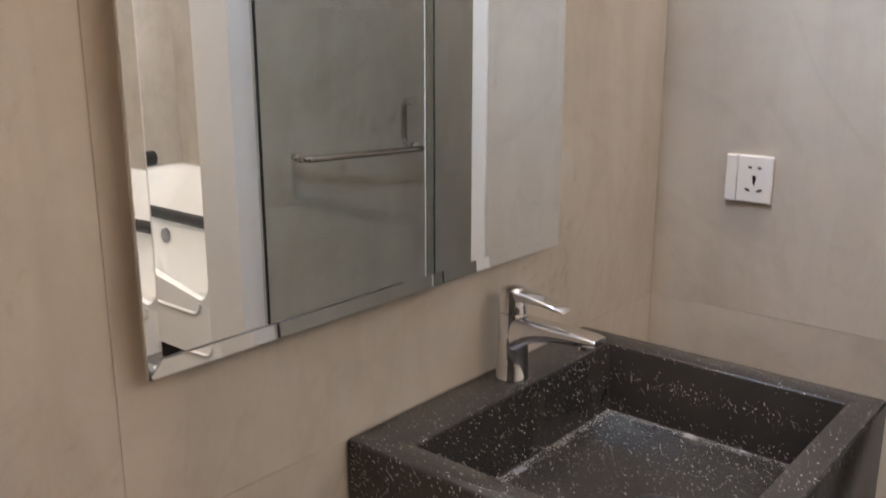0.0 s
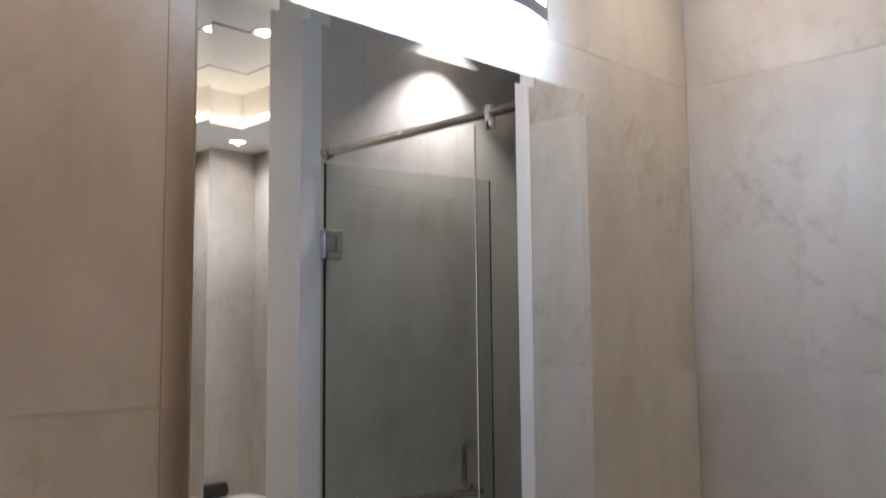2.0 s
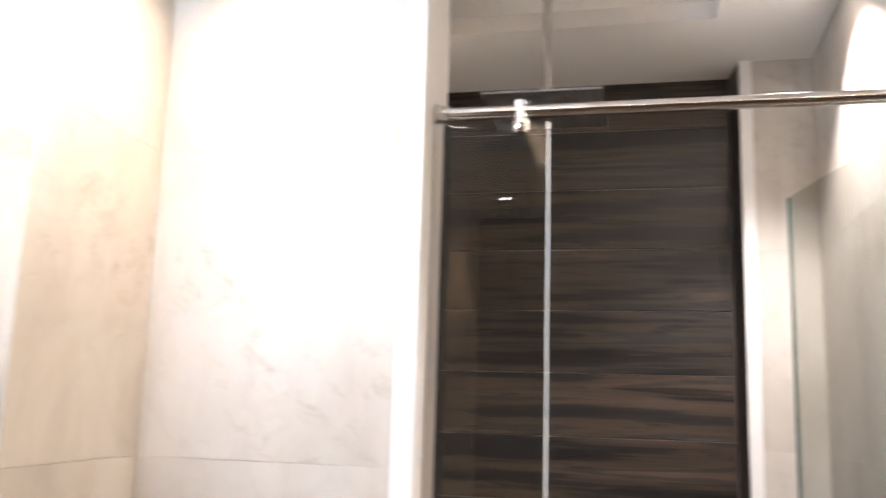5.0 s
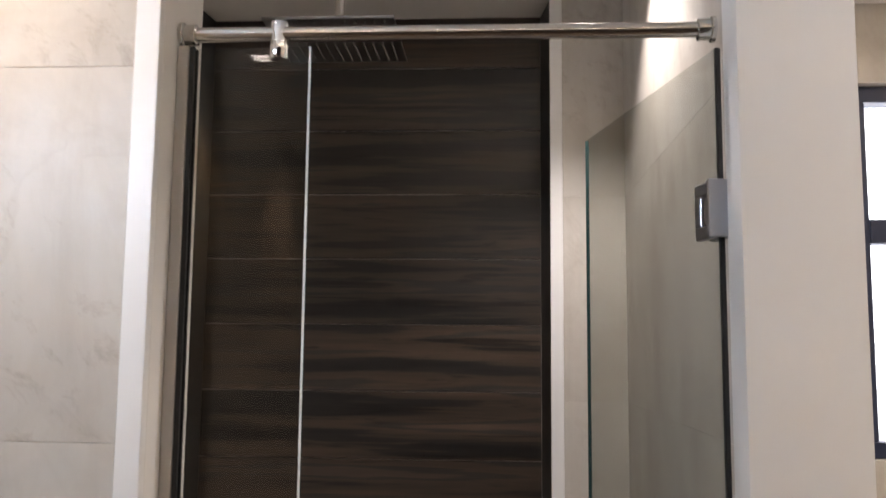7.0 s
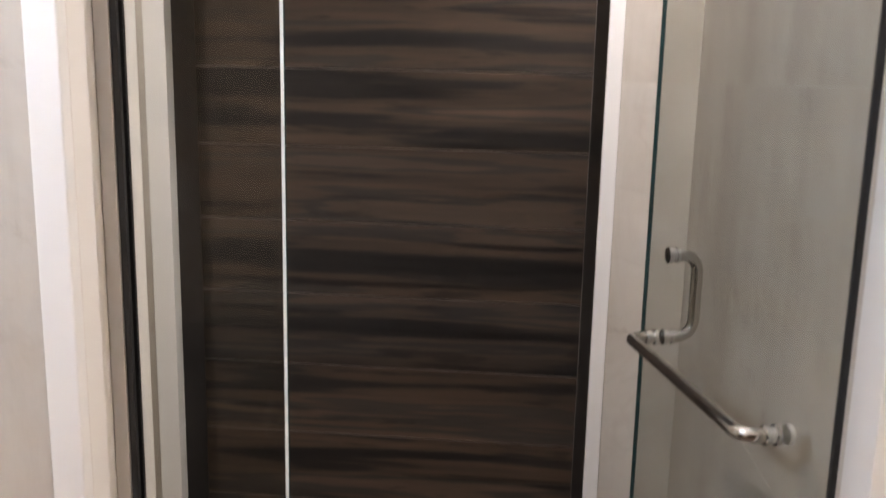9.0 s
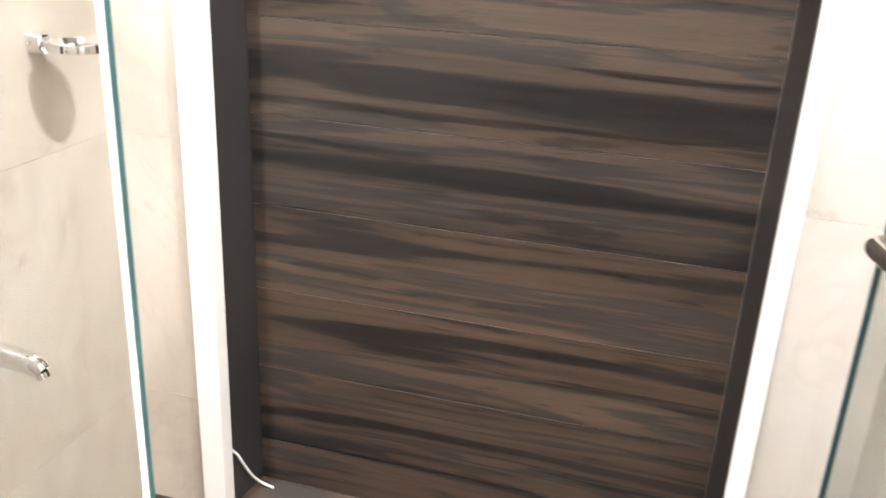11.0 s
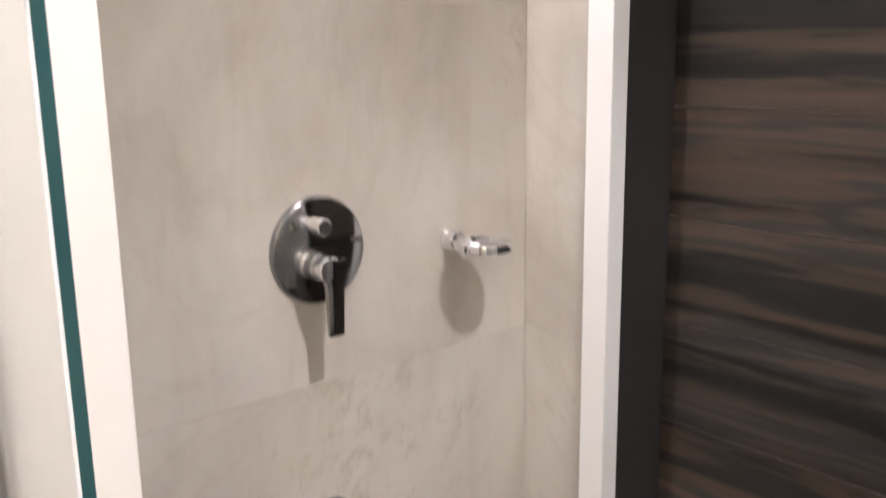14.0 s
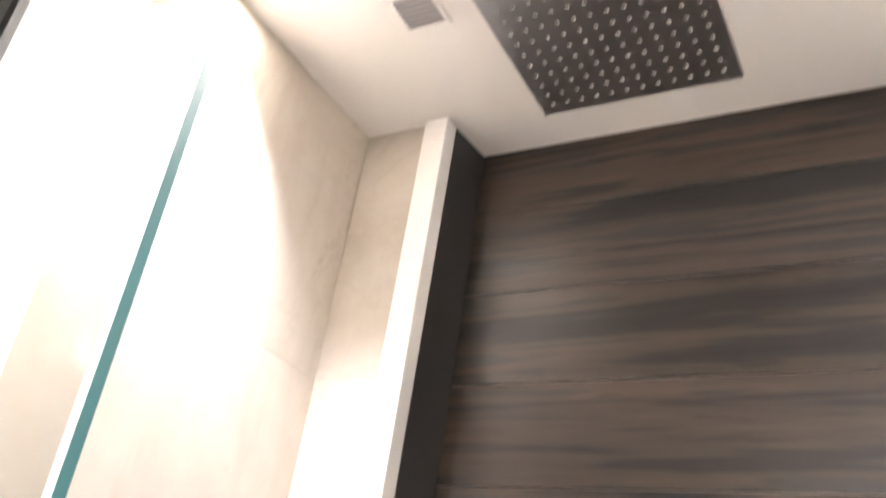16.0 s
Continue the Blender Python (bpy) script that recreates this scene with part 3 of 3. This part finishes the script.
def swept(sections):
    """Joins rounded flat sections (centre, half width along y, half height along z)."""
    bm = B()
    rings = []
    for (x, z), w, h in sections:
        ring = []
        for k in range(24):
            a = 2 * math.pi * k / 24
            c, s = math.cos(a), math.sin(a)
            ring.append(bm.verts.new((x, FYC + w * math.copysign(abs(c) ** 0.55, c), z + h * math.copysign(abs(s) ** 0.55, s))))
        rings.append(ring)
    for a, b in zip(rings, rings[1:]):
        for k in range(24):
            bm.faces.new((a[k], a[(k + 1) % 24], b[(k + 1) % 24], b[k]))
    bm.faces.new(rings[0])
    bm.faces.new(rings[-1][::-1])
    return bm


bm = swept([((0.046, SZ + 0.068), 0.0215, 0.034), ((0.064, SZ + 0.077), 0.021, 0.024), ((0.085, SZ + 0.083), 0.0205, 0.0165), ((0.115, SZ + 0.087), 0.020, 0.0120), ((0.150, SZ + 0.0885), 0.0195, 0.0095), ((0.178, SZ + 0.089), 0.0185, 0.0080), ((0.190, SZ + 0.0895), 0.017, 0.005)])
spout_part = wpart("spout", bm, CHROME, faucet, "", True)
wpart("aerator", lathe(B(), (0.167, FYC, SZ + 0.083), (0, 0, -1), [(0, 0), (0, 0.0115), (0.007, 0.0115), (0.008, 0.0095), (0.008, 0)], 24), CHROME, spout_part, "", True)
bm = lathe(B(), (FXC, FYC, SZ + 0.1055), (0, 0, 1), [(0, 0), (0, 0.0225), (0.012, 0.0225), (0.024, 0.0215), (0.033, 0.018), (0.036, 0.012), (0.037, 0)], 40)
cap = wpart("lever", bm, CHROME, faucet, "", True)
bm = swept([((0.045, SZ + 0.130), 0.018, 0.010), ((0.075, SZ + 0.131), 0.0155, 0.006), ((0.105, SZ + 0.128), 0.014, 0.004), ((0.130, SZ + 0.123), 0.0125, 0.003), ((0.134, SZ + 0.122), 0.011, 0.0015)])
wpart("lever_blade", bm, CHROME, cap, "", True)

# socket and switches
SXO, SZO, SW = 0.137, 1.092, 0.0838
socket = thing("wall_socket", (SXO + SW / 2, 0, SZO), "white plastic socket with a side switch on the tiles", "socket")
wpart("plate", box(B(), SXO + 0.0215, -0.010, SZO, SXO + SW, 0.0, SZO + SW, 0.0025), PLASTIC, socket)
wpart("rocker", box(B(), SXO, -0.0105, SZO, SXO + 0.0208, 0.0, SZO + SW, 0.0025), PLASTIC, socket, "wide white switch rocker")
CXS, CZS = SXO + 0.053, SZO + SW / 2


def pins(dx, dz, w, h, a):
    bm = B()
    box(bm, -w / 2, -0.0004, -h / 2, w / 2, 0.0004, h / 2)
    bmesh.ops.transform(bm, matrix=Matrix.Translation((CXS + dx, -0.0105, CZS + dz)) @ Matrix.Rotation(a, 4, "Y"), verts=bm.verts[:])
    return bm


for dx, dz, w, h, a in ((-0.0085, 0.021, 0.0065, 0.0035, 0), (0.0085, 0.021, 0.0065, 0.0035, 0), (-0.0105, -0.019, 0.009, 0.0035, 0.35), (0.0105, -0.019, 0.009, 0.0035, -0.35), (0, 0.002, 0.006, 0.009, 0), (0, -0.006, 0.0035, 0.007, 0)):
    wpart("slot", pins(dx, dz, w, h, a), SLOT, socket)
switch = thing("wall_switch", (0, -1.32, 1.10), "white plastic wall box on the tiles below eye level", "switch box")
wpart("plate", box(B(), 0.0, -1.42, 1.060, 0.030, -1.268, 1.185, 0.006, 3), PLASTIC, switch)
wpart("rocker", box(B(), 0.0305, -1.40, 1.080, 0.034, -1.305, 1.165, 0.002), PLASTIC, switch)

# ---- shower fittings ----
MYC, MZC = 0.704, 1.078
mixer = thing("shower_mixer", (XM, MYC, MZC), "dark chrome round shower mixer with lever and diverter", "mixer tap")
wpart("plate", lathe(B(), (XM, MYC, MZC), (1, 0, 0), [(0, 0), (0, 0.085), (0.003, 0.085), (0.007, 0.083), (0.009, 0.080), (0.009, 0)], 72), DARKCHROME, mixer, "round mirror-dark plate", True)
bm = lathe(B(), (XM + 0.0095, MYC - 0.034, MZC + 0.050), (1, 0, 0), [(0, 0), (0, 0.0115), (0.018, 0.0115), (0.0185, 0.0075), (0.026, 0.0075), (0.0265, 0.0105), (0.040, 0.0105), (0.041, 0.0128), (0.066, 0.0128), (0.068, 0.011), (0.068, 0)], 28)
wpart("diverter", bm, BARREL, mixer, "small chrome diverter knob", True)
bm = lathe(B(), (XM + 0.0095, MYC - 0.026, MZC - 0.015), (1, 0, 0), [(0, 0), (0, 0.0225), (0.016, 0.0225), (0.0165, 0.0185), (0.023, 0.0185), (0.0235, 0.0205), (0.042, 0.0205), (0.0425, 0.0195), (0.066, 0.0195), (0.068, 0.0175), (0.068, 0)], 40)
lev = wpart("cartridge", bm, BARREL, mixer, "stepped chrome cartridge barrel", True)
bm = B()
X5 = XM + 0.056
for k, (dz, w, t2) in enumerate(((0.014, 0.019, 0.009), (-0.012, 0.019, 0.009), (-0.030, 0.0145, 0.006), (-0.068, 0.0140, 0.004), (-0.104, 0.0135, 0.0035))):
    row = [bm.verts.new((X5 + 0.014 + sx * t2, MYC - 0.017 + sy * w, MZC - 0.015 + dz)) for sx, sy in ((-1, -1), (1, -1), (1, 1), (-1, 1))]
    if k:
        for q in range(4):
            bm.faces.new((last[q], last[(q + 1) % 4], row[(q + 1) % 4], row[q]))
    else:
        bm.faces.new(row)
    last = row
bm.faces.new(last[::-1])
bmesh.ops.bevel(bm, geom=bm.edges[:], offset=0.0014, segments=2, affect="EDGES", profile=0.5)
wpart("lever", bm, DARKCHROME, lev, "flat hanging lever", True)

spout = thing("bath_spout", (XM, 0.711, 0.618), "chrome wall spout below the shower mixer", "spout")
wpart("flange", lathe(B(), (XM, 0.711, 0.618), (1, 0, 0), [(0, 0), (0, 0.0385), (0.005, 0.0385), (0.009, 0.035), (0.010, 0.03), (0.010, 0)], 56), DARKCHROME, spout, "", True)
pts = [(XM + 0.006, 0.711, 0.622), (XM + 0.05, 0.708, 0.621), (XM + 0.11, 0.702, 0.619), (XM + 0.152, 0.698, 0.617), (XM + 0.170, 0.6965, 0.614), (XM + 0.178, 0.696, 0.608)]
tb = wpart("tube", tube(B(), pts, [0.0225, 0.021, 0.0195, 0.0185, 0.0165, 0.012], 28), CHROME, spout, "", True)
wpart("outlet", lathe(B(), (XM + 0.171, 0.697, 0.606), (0.35, 0, -1), [(0, 0), (0, 0.0115), (0.010, 0.0115), (0.011, 0.009), (0.011, 0)], 24), CHROME, tb, "", True)

# round chrome soap dish on a wall bracket
DY, DZ, DR = 0.975, 1.056, 0.050
dish = thing("soap_dish", (XM, DY, DZ), "round polished chrome soap dish on a wall bracket", "soap dish")
wpart("bracket", lathe(B(), (XM, DY, DZ), (1, 0, 0), [(0, 0), (0, 0.021), (0.004, 0.021), (0.006, 0.0195), (0.024, 0.0180), (0.026, 0.016), (0.026, 0)], 40), CHROME, dish, "", True)
wpart("arm", box(B(), XM + 0.024, DY - 0.013, DZ - 0.006, XM + 0.042, DY + 0.013, DZ + 0.006, 0.003), CHROME, dish, "", True)
bm = lathe(B(), (XM + 0.084, DY + 0.004, DZ - 0.007), (0, 0, 1), [(0, 0), (0, DR - 0.003), (0.002, DR), (0.013, DR), (0.015, DR - 0.001), (0.015, DR - 0.004), (0.006, DR - 0.012), (0.005, 0)], 64)
plate_d = wpart("dish", bm, CHROME, dish, "shallow chrome dish", True)
wpart("front_badge", box(B(), XM + 0.1330, DY - 0.008, DZ - 0.004, XM + 0.1350, DY + 0.018, DZ + 0.005, 0.0006, 1), BLACK, plate_d, "dark inset bar on the rim")

# rain shower head on a ceiling arm
HXC, HYC, HZ = 0.660, 0.735, 2.326
head = thing("rain_shower_head", (HXC, HYC, HZ), "square steel rain shower head hanging from a ceiling arm", "shower head")
pl = wpart("plate", box(B(), HXC - 0.149, HYC - 0.149, HZ, HXC + 0.149, HYC + 0.149, HZ + 0.007, 0.0015), BRUSHED, head, "thin brushed steel plate")
NUB = paint("silicone_nozzle", (0.32, 0.32, 0.32), 0.5, 0.05)
nub = None
for r in range(12):
    for c in range(12):
        if nub is None:
            bm = lathe(B(), (0, 0, 0), (0, 0, -1), [(0, 0.0033), (0.0018, 0.0029), (0.0026, 0.0016), (0.0026, 0)], 8)
            nub = part("nozzle", bm, NUB, pl)
            o2 = nub
        else:
            o2 = new("nozzle", nub.data)
            o2.parent = pl
        o2.location = (HXC - 0.1265 + 0.023 * c, HYC - 0.1265 + 0.023 * r, HZ)
bm = lathe(B(), (HXC, HYC, HZ + 0.007), (0, 0, 1), [(0, 0), (0, 0.028), (0.004, 0.028), (0.006, 0.014), (0.012, 0.012), (0.018, 0.0155), (0.030, 0.0175), (0.042, 0.0155), (0.048, 0.011), (0.048, 0)], 32)
wpart("ball_joint", bm, CHROME, head, "", True)
wpart("arm", rod(B(), (HXC, HYC, HZ + 0.053), (HXC, HYC, ZC + 0.048), 0.0115, None, 28), STEEL, head, "", True)
wpart("escutcheon", lathe(B(), (HXC, HYC, ZC + 0.0499), (0, 0, -1), [(0, 0), (0, 0.030), (0.006, 0.030), (0.010, 0.024), (0.010, 0)], 36), CHROME, head, "", True)

# square ceiling vent in the shower
vent = thing("ceiling_vent", (0.250, 0.855, ZC), "small square grey ceiling vent", "vent")
bm = B()
for x0, y0, x1, y1 in ((0.203, 0.808, 0.297, 0.818), (0.203, 0.892, 0.297, 0.902), (0.203, 0.818, 0.213, 0.892), (0.287, 0.818, 0.297, 0.892)):
    box(bm, x0, y0, ZC - 0.006, x1, y1, ZC, 0.001, 1)
wpart("frame", bm, WHITE, vent)
wpart("backing", box(B(), 0.213, 0.818, ZC - 0.0015, 0.287, 0.892, ZC - 0.0003), BRUSHED, vent)
for k in range(6):
    wpart("slat", box(B(), 0.2135, 0.822 + 0.0115 * k, ZC - 0.005, 0.2865, 0.828 + 0.0115 * k, ZC - 0.002), GREYMETAL, vent)

# loose cable in the niche corner, and a bit of plaster left on the floor
cable = thing("loose_cable", (0.155, 1.20, 0), "thin white cable standing out of the niche corner", "cable")
pts = [(XN0 - 0.004, 1.192, 0.150), (0.160, 1.206, 0.128), (0.166, 1.226, 0.085), (0.172, 1.248, 0.045), (0.180, 1.268, 0.016), (0.192, 1.276, 0.0045), (0.212, 1.272, 0.0040)]
wpart("wire", tube(B(), pts, 0.0032, 10), PLASTIC, cable, "", True)
chip = tagged(link("plaster_chip", box(B(), -0.046, 1.070, 0.0, -0.008, 1.088, 0.008, 0.003), PLASTIC), "small white chip of plaster on the shower floor", "debris")

# ---- ceiling lights ----
ring0 = None
for x, y, z, w, c, a, soft, r in DOWN:
    m = Matrix.Translation((x, y, z))
    if ring0 is None:
        ring0 = tagged(new("downlight"), "round recessed ceiling downlight, switched on", "downlight", "ceiling downlights")
        part("trim_ring", lathe(B(), (0, 0, 0), (0, 0, -1), [(0.0, 0.050), (0.004, 0.049), (0.006, 0.046), (0.003, 0.037), (0.0, 0.037)], 40), WHITE, ring0, "", True)
        part("lens", lathe(B(), (0, 0, -0.0006), (0, 0, -1), [(0, 0), (0, 0.036), (0.0015, 0.0355), (0.0016, 0)], 32), LED, ring0, "glowing lens", True)
        ring0.matrix_basis = m
    else:
        copy_thing(ring0, m)

# ---- bathtub in the alcove ----
tub = thing("bathtub", (2.2, 0.45, ZF), "white acrylic whirlpool bathtub with a raised back and black grab rail", "bathtub")
TX, TXE, TYF, TYB = XC + 0.006, X1 - 0.004, 0.002, YB - 0.004
bm = B()


def loop(x0, y0, x1, y1, z, r, z2=None):
    """Rounded rectangle ring; z rises to z2 at the far end."""
    out = []
    for cx, cy, a0 in ((x1 - r, y1 - r, 0), (x0 + r, y1 - r, 90), (x0 + r, y0 + r, 180), (x1 - r, y0 + r, 270)):
        for k in range(7):
            a = radians(a0 + 15 * k)
            x = cx + r * math.cos(a)
            f = max(0.0, min(1.0, max((x - 2.55) / 0.30, (cy + r * math.sin(a) - 0.35) / 0.22)))
            f = f * f * (3 - 2 * f)
            out.append(bm.verts.new((x, cy + r * math.sin(a), z if z2 is None else z + (z2 - z) * f)))
    return out


rings = [loop(TX, TYF, TXE, TYB, 0.36, 0.006), loop(TX, TYF, TXE, TYB, 0.535, 0.006, 0.75), loop(TX, TYF + 0.003, TXE, TYB, 0.547, 0.010, 0.77),
         loop(TX + 0.012, TYF + 0.012, TXE - 0.012, TYB - 0.012, 0.551, 0.02, 0.775), loop(TX + 0.07, TYF + 0.06, TXE - 0.05, TYB - 0.05, 0.548, 0.10, 0.772),
         loop(TX + 0.085, TYF + 0.075, TXE - 0.065, TYB - 0.065, 0.53, 0.11, 0.755), loop(TX + 0.11, TYF + 0.09, TXE - 0.12, 0.60, 0.50, 0.10, 0.585),
         loop(TX + 0.12, TYF + 0.095, TXE - 0.13, 0.585, 0.47, 0.10, 0.545), loop(TX + 0.16, TYF + 0.13, TXE - 0.19, 0.565, 0.25, 0.10), loop(TX + 0.22, TYF + 0.18, TXE - 0.25, 0.51, 0.19, 0.08)]
for a, b in zip(rings, rings[1:]):
    n = len(a)
    for k in range(n):
        bm.faces.new((a[k], a[(k + 1) % n], b[(k + 1) % n], b[k]))
bm.faces.new(rings[-1])
wpart("shell", bm, ACRYLIC, tub, "", True)
bm = B()
corner = [bm.verts.new((XC + 0.001, y, 0.540)) for y in (0.002, 0.05)]
bend = []
for k in range(13):
    t2 = math.pi / 2 * k / 12
    bend.append([bm.verts.new((XC + 0.075 - 0.074 * math.sin(t2), y, 0.625 - 0.074 * math.cos(t2))) for y in (0.002, 0.05)])
foot = [bm.verts.new((XC + 0.075, y, 0.540)) for y in (0.002, 0.05)]
for p, q in zip(bend, bend[1:]):
    bm.faces.new((p[0], q[0], q[1], p[1]))
for side in (0, 1):
    bm.faces.new([corner[side], foot[side]] + [p[side] for p in bend])
wpart("corner_fillet", bm, ACRYLIC, tub, "rounded white corner rising to the partition")
wpart("bead", tube(B(), [(2.93, 0.001, 0.503), (1.66, 0.001, 0.503)] + arc((1.655, 0.001, 0.543), 0.04, 0, math.pi / 2, (0, 0, -1), (-1, 0, 0)), 0.006, 10), ACRYLIC, tub, "moulded bead along the apron", True)
wpart("plinth", box(B(), TX + 0.02, TYF + 0.045, ZF, TXE - 0.02, TYF + 0.075, 0.3595), BLACK, tub, "dark recessed plinth")
wpart("grab_rail", tube(B(), [(2.06, 0.572, 0.600), (2.30, 0.572, 0.600), (2.60, 0.572, 0.600), (2.82, 0.572, 0.600)], 0.026, 20), BLACK, tub, "black rubber grab rail", True)
wpart("overflow", lathe(B(), (2.70, 0.578, 0.50), (0, -1, 0.06), [(0, 0), (0, 0.034), (0.006, 0.033), (0.009, 0.027), (0.012, 0.018), (0.012, 0)], 32), DARKCHROME, tub, "chrome overflow rosette", True)
wpart("headrest", rod(B(), (2.93, 0.50, 0.812), (2.93, 0.69, 0.812), 0.033, None, 28), BLACK, tub, "small black cushion", True)

# closed access panel in the ceiling beside the alcove
access = thing("ceiling_access_panel", (2.0, 0.11, ZC), "square white access panel with dark shadow gaps in the ceiling", "access panel")
wpart("door", box(B(), 1.80, -0.09, ZC - 0.003, 2.22, 0.33, ZC - 0.0005, 0.001, 1), CEIL, access)
for x0, y0, x1, y1 in ((1.79, -0.10, 2.23, -0.092), (1.79, 0.332, 2.23, 0.340), (1.79, -0.092, 1.798, 0.332), (2.222, -0.092, 2.23, 0.332)):
    wpart("gap", box(B(), x0, y0, ZC - 0.0025, x1, y1, ZC - 0.0005), SLOT, access, "dark shadow gap")

# ---- tiles, last ----
def slab(w, h, t, bev=0.0003):
    """One flat tile, back at 0, front at t."""
    key = (round(w, 4), round(h, 4), round(t, 4))
    if key not in SLABS:
        me = bpy.data.meshes.new("tile")
        bm = B()
        box(bm, -w / 2, -h / 2, 0, w / 2, h / 2, t - bev)
        f = max(bm.faces, key=lambda q: q.calc_center_median().z)
        r = bmesh.ops.inset_region(bm, faces=[f], thickness=bev)
        for v in f.verts:
            v.co.z = t
        bmesh.ops.recalc_face_normals(bm, faces=bm.faces[:])
        bm.to_mesh(me)
        bm.free()
        SLABS[key] = me
    return SLABS[key]


SLABS = {}


def lay(parent, name, mat, origin, u, v, ucuts, vcuts, t=T, gap=0.0006, brick=None):
    """Tiles between the cuts along u and v, proud of the plane by t along u x v."""
    u, v = Vector(u), Vector(v)
    n = u.cross(v)
    rot = Matrix((u, v, n)).transposed().to_4x4()
    for j, (v0, v1) in enumerate(zip(vcuts, vcuts[1:])):
        cuts = brick[j % len(brick)] if brick else ucuts
        for u0, u1 in zip(cuts, cuts[1:]):
            me = slab(u1 - u0 - gap, v1 - v0 - gap, t)
            if not me.materials:
                me.materials.append(mat)
            elif me.materials[0] != mat:
                me = me.copy()
                me.materials.clear()
                me.materials.append(mat)
            ob = new(name, me)
            ob.matrix_world = Matrix.Translation(Vector(origin) + u * (u0 + u1) / 2 + v * (v0 + v1) / 2) @ rot
            m = ob.matrix_world.copy()
            ob.parent = parent
            ob.matrix_parent_inverse = parent.matrix_world.inverted()
            ob.matrix_basis = m


ROWS = [0.0, 0.315, 0.885, 1.457, 2.026, ZC]
ROWM = [0.0, 0.283, 0.860, 1.457, 2.026, ZC]
# mirror wall: u runs along +y, v up, normal +x
lay(wall_mirror, "tile", STONE, (-T, 0, 0), (0, 1, 0), (0, 0, 1), [-3.2, -2.28, -1.138, 0.0], ROWS)
lay(wall_socket, "tile", STONE, (0, T, 0), (1, 0, 0), (0, 0, 1), [0.0, XT - 0.001], ROWS)
lay(wall_mixer, "tile", STONE, (XM - T, 0, 0), (0, 1, 0), (0, 0, 1), [YREV, YR], ROWM)
lay(wall_return_l, "tile", STONE, (0, YR + T, 0), (1, 0, 0), (0, 0, 1), [XM, 0.100], ROWM)
lay(wall_return_r, "tile", STONE, (0, YR + T, 0), (1, 0, 0), (0, 0, 1), [1.225, XR], ROWM)
lay(wall_column, "tile", STONE, (XR + T, 0, 0), (0, -1, 0), (0, 0, 1), [-YR, -YG + 0.007], ROWM)
PL = [0.112 + 0.1945 * k for k in range(-1, 14)]
PL = [0.0] + [z for z in PL if 0.02 < z < ZC - 0.02] + [ZC]
lay(wall_plank, "plank", PLANK, (0, YW + 0.003, 0), (1, 0, 0), (0, 0, 1), [PX0, PX1], PL, 0.003, 0.0020)
lay(floor_shower, "plank", PLANK, (0, 0, -0.009), (1, 0, 0), (0, 1, 0), [XM, 0.65, XN1 + 0.2], [0.02, 0.19, 0.39, 0.59, 0.79, 0.99, YR], 0.009)
lay(floor_shower, "plank", PLANK, (0, 0, -0.009), (1, 0, 0), (0, 1, 0), [XN0, 0.65, XN1], [YR, YW], 0.009)
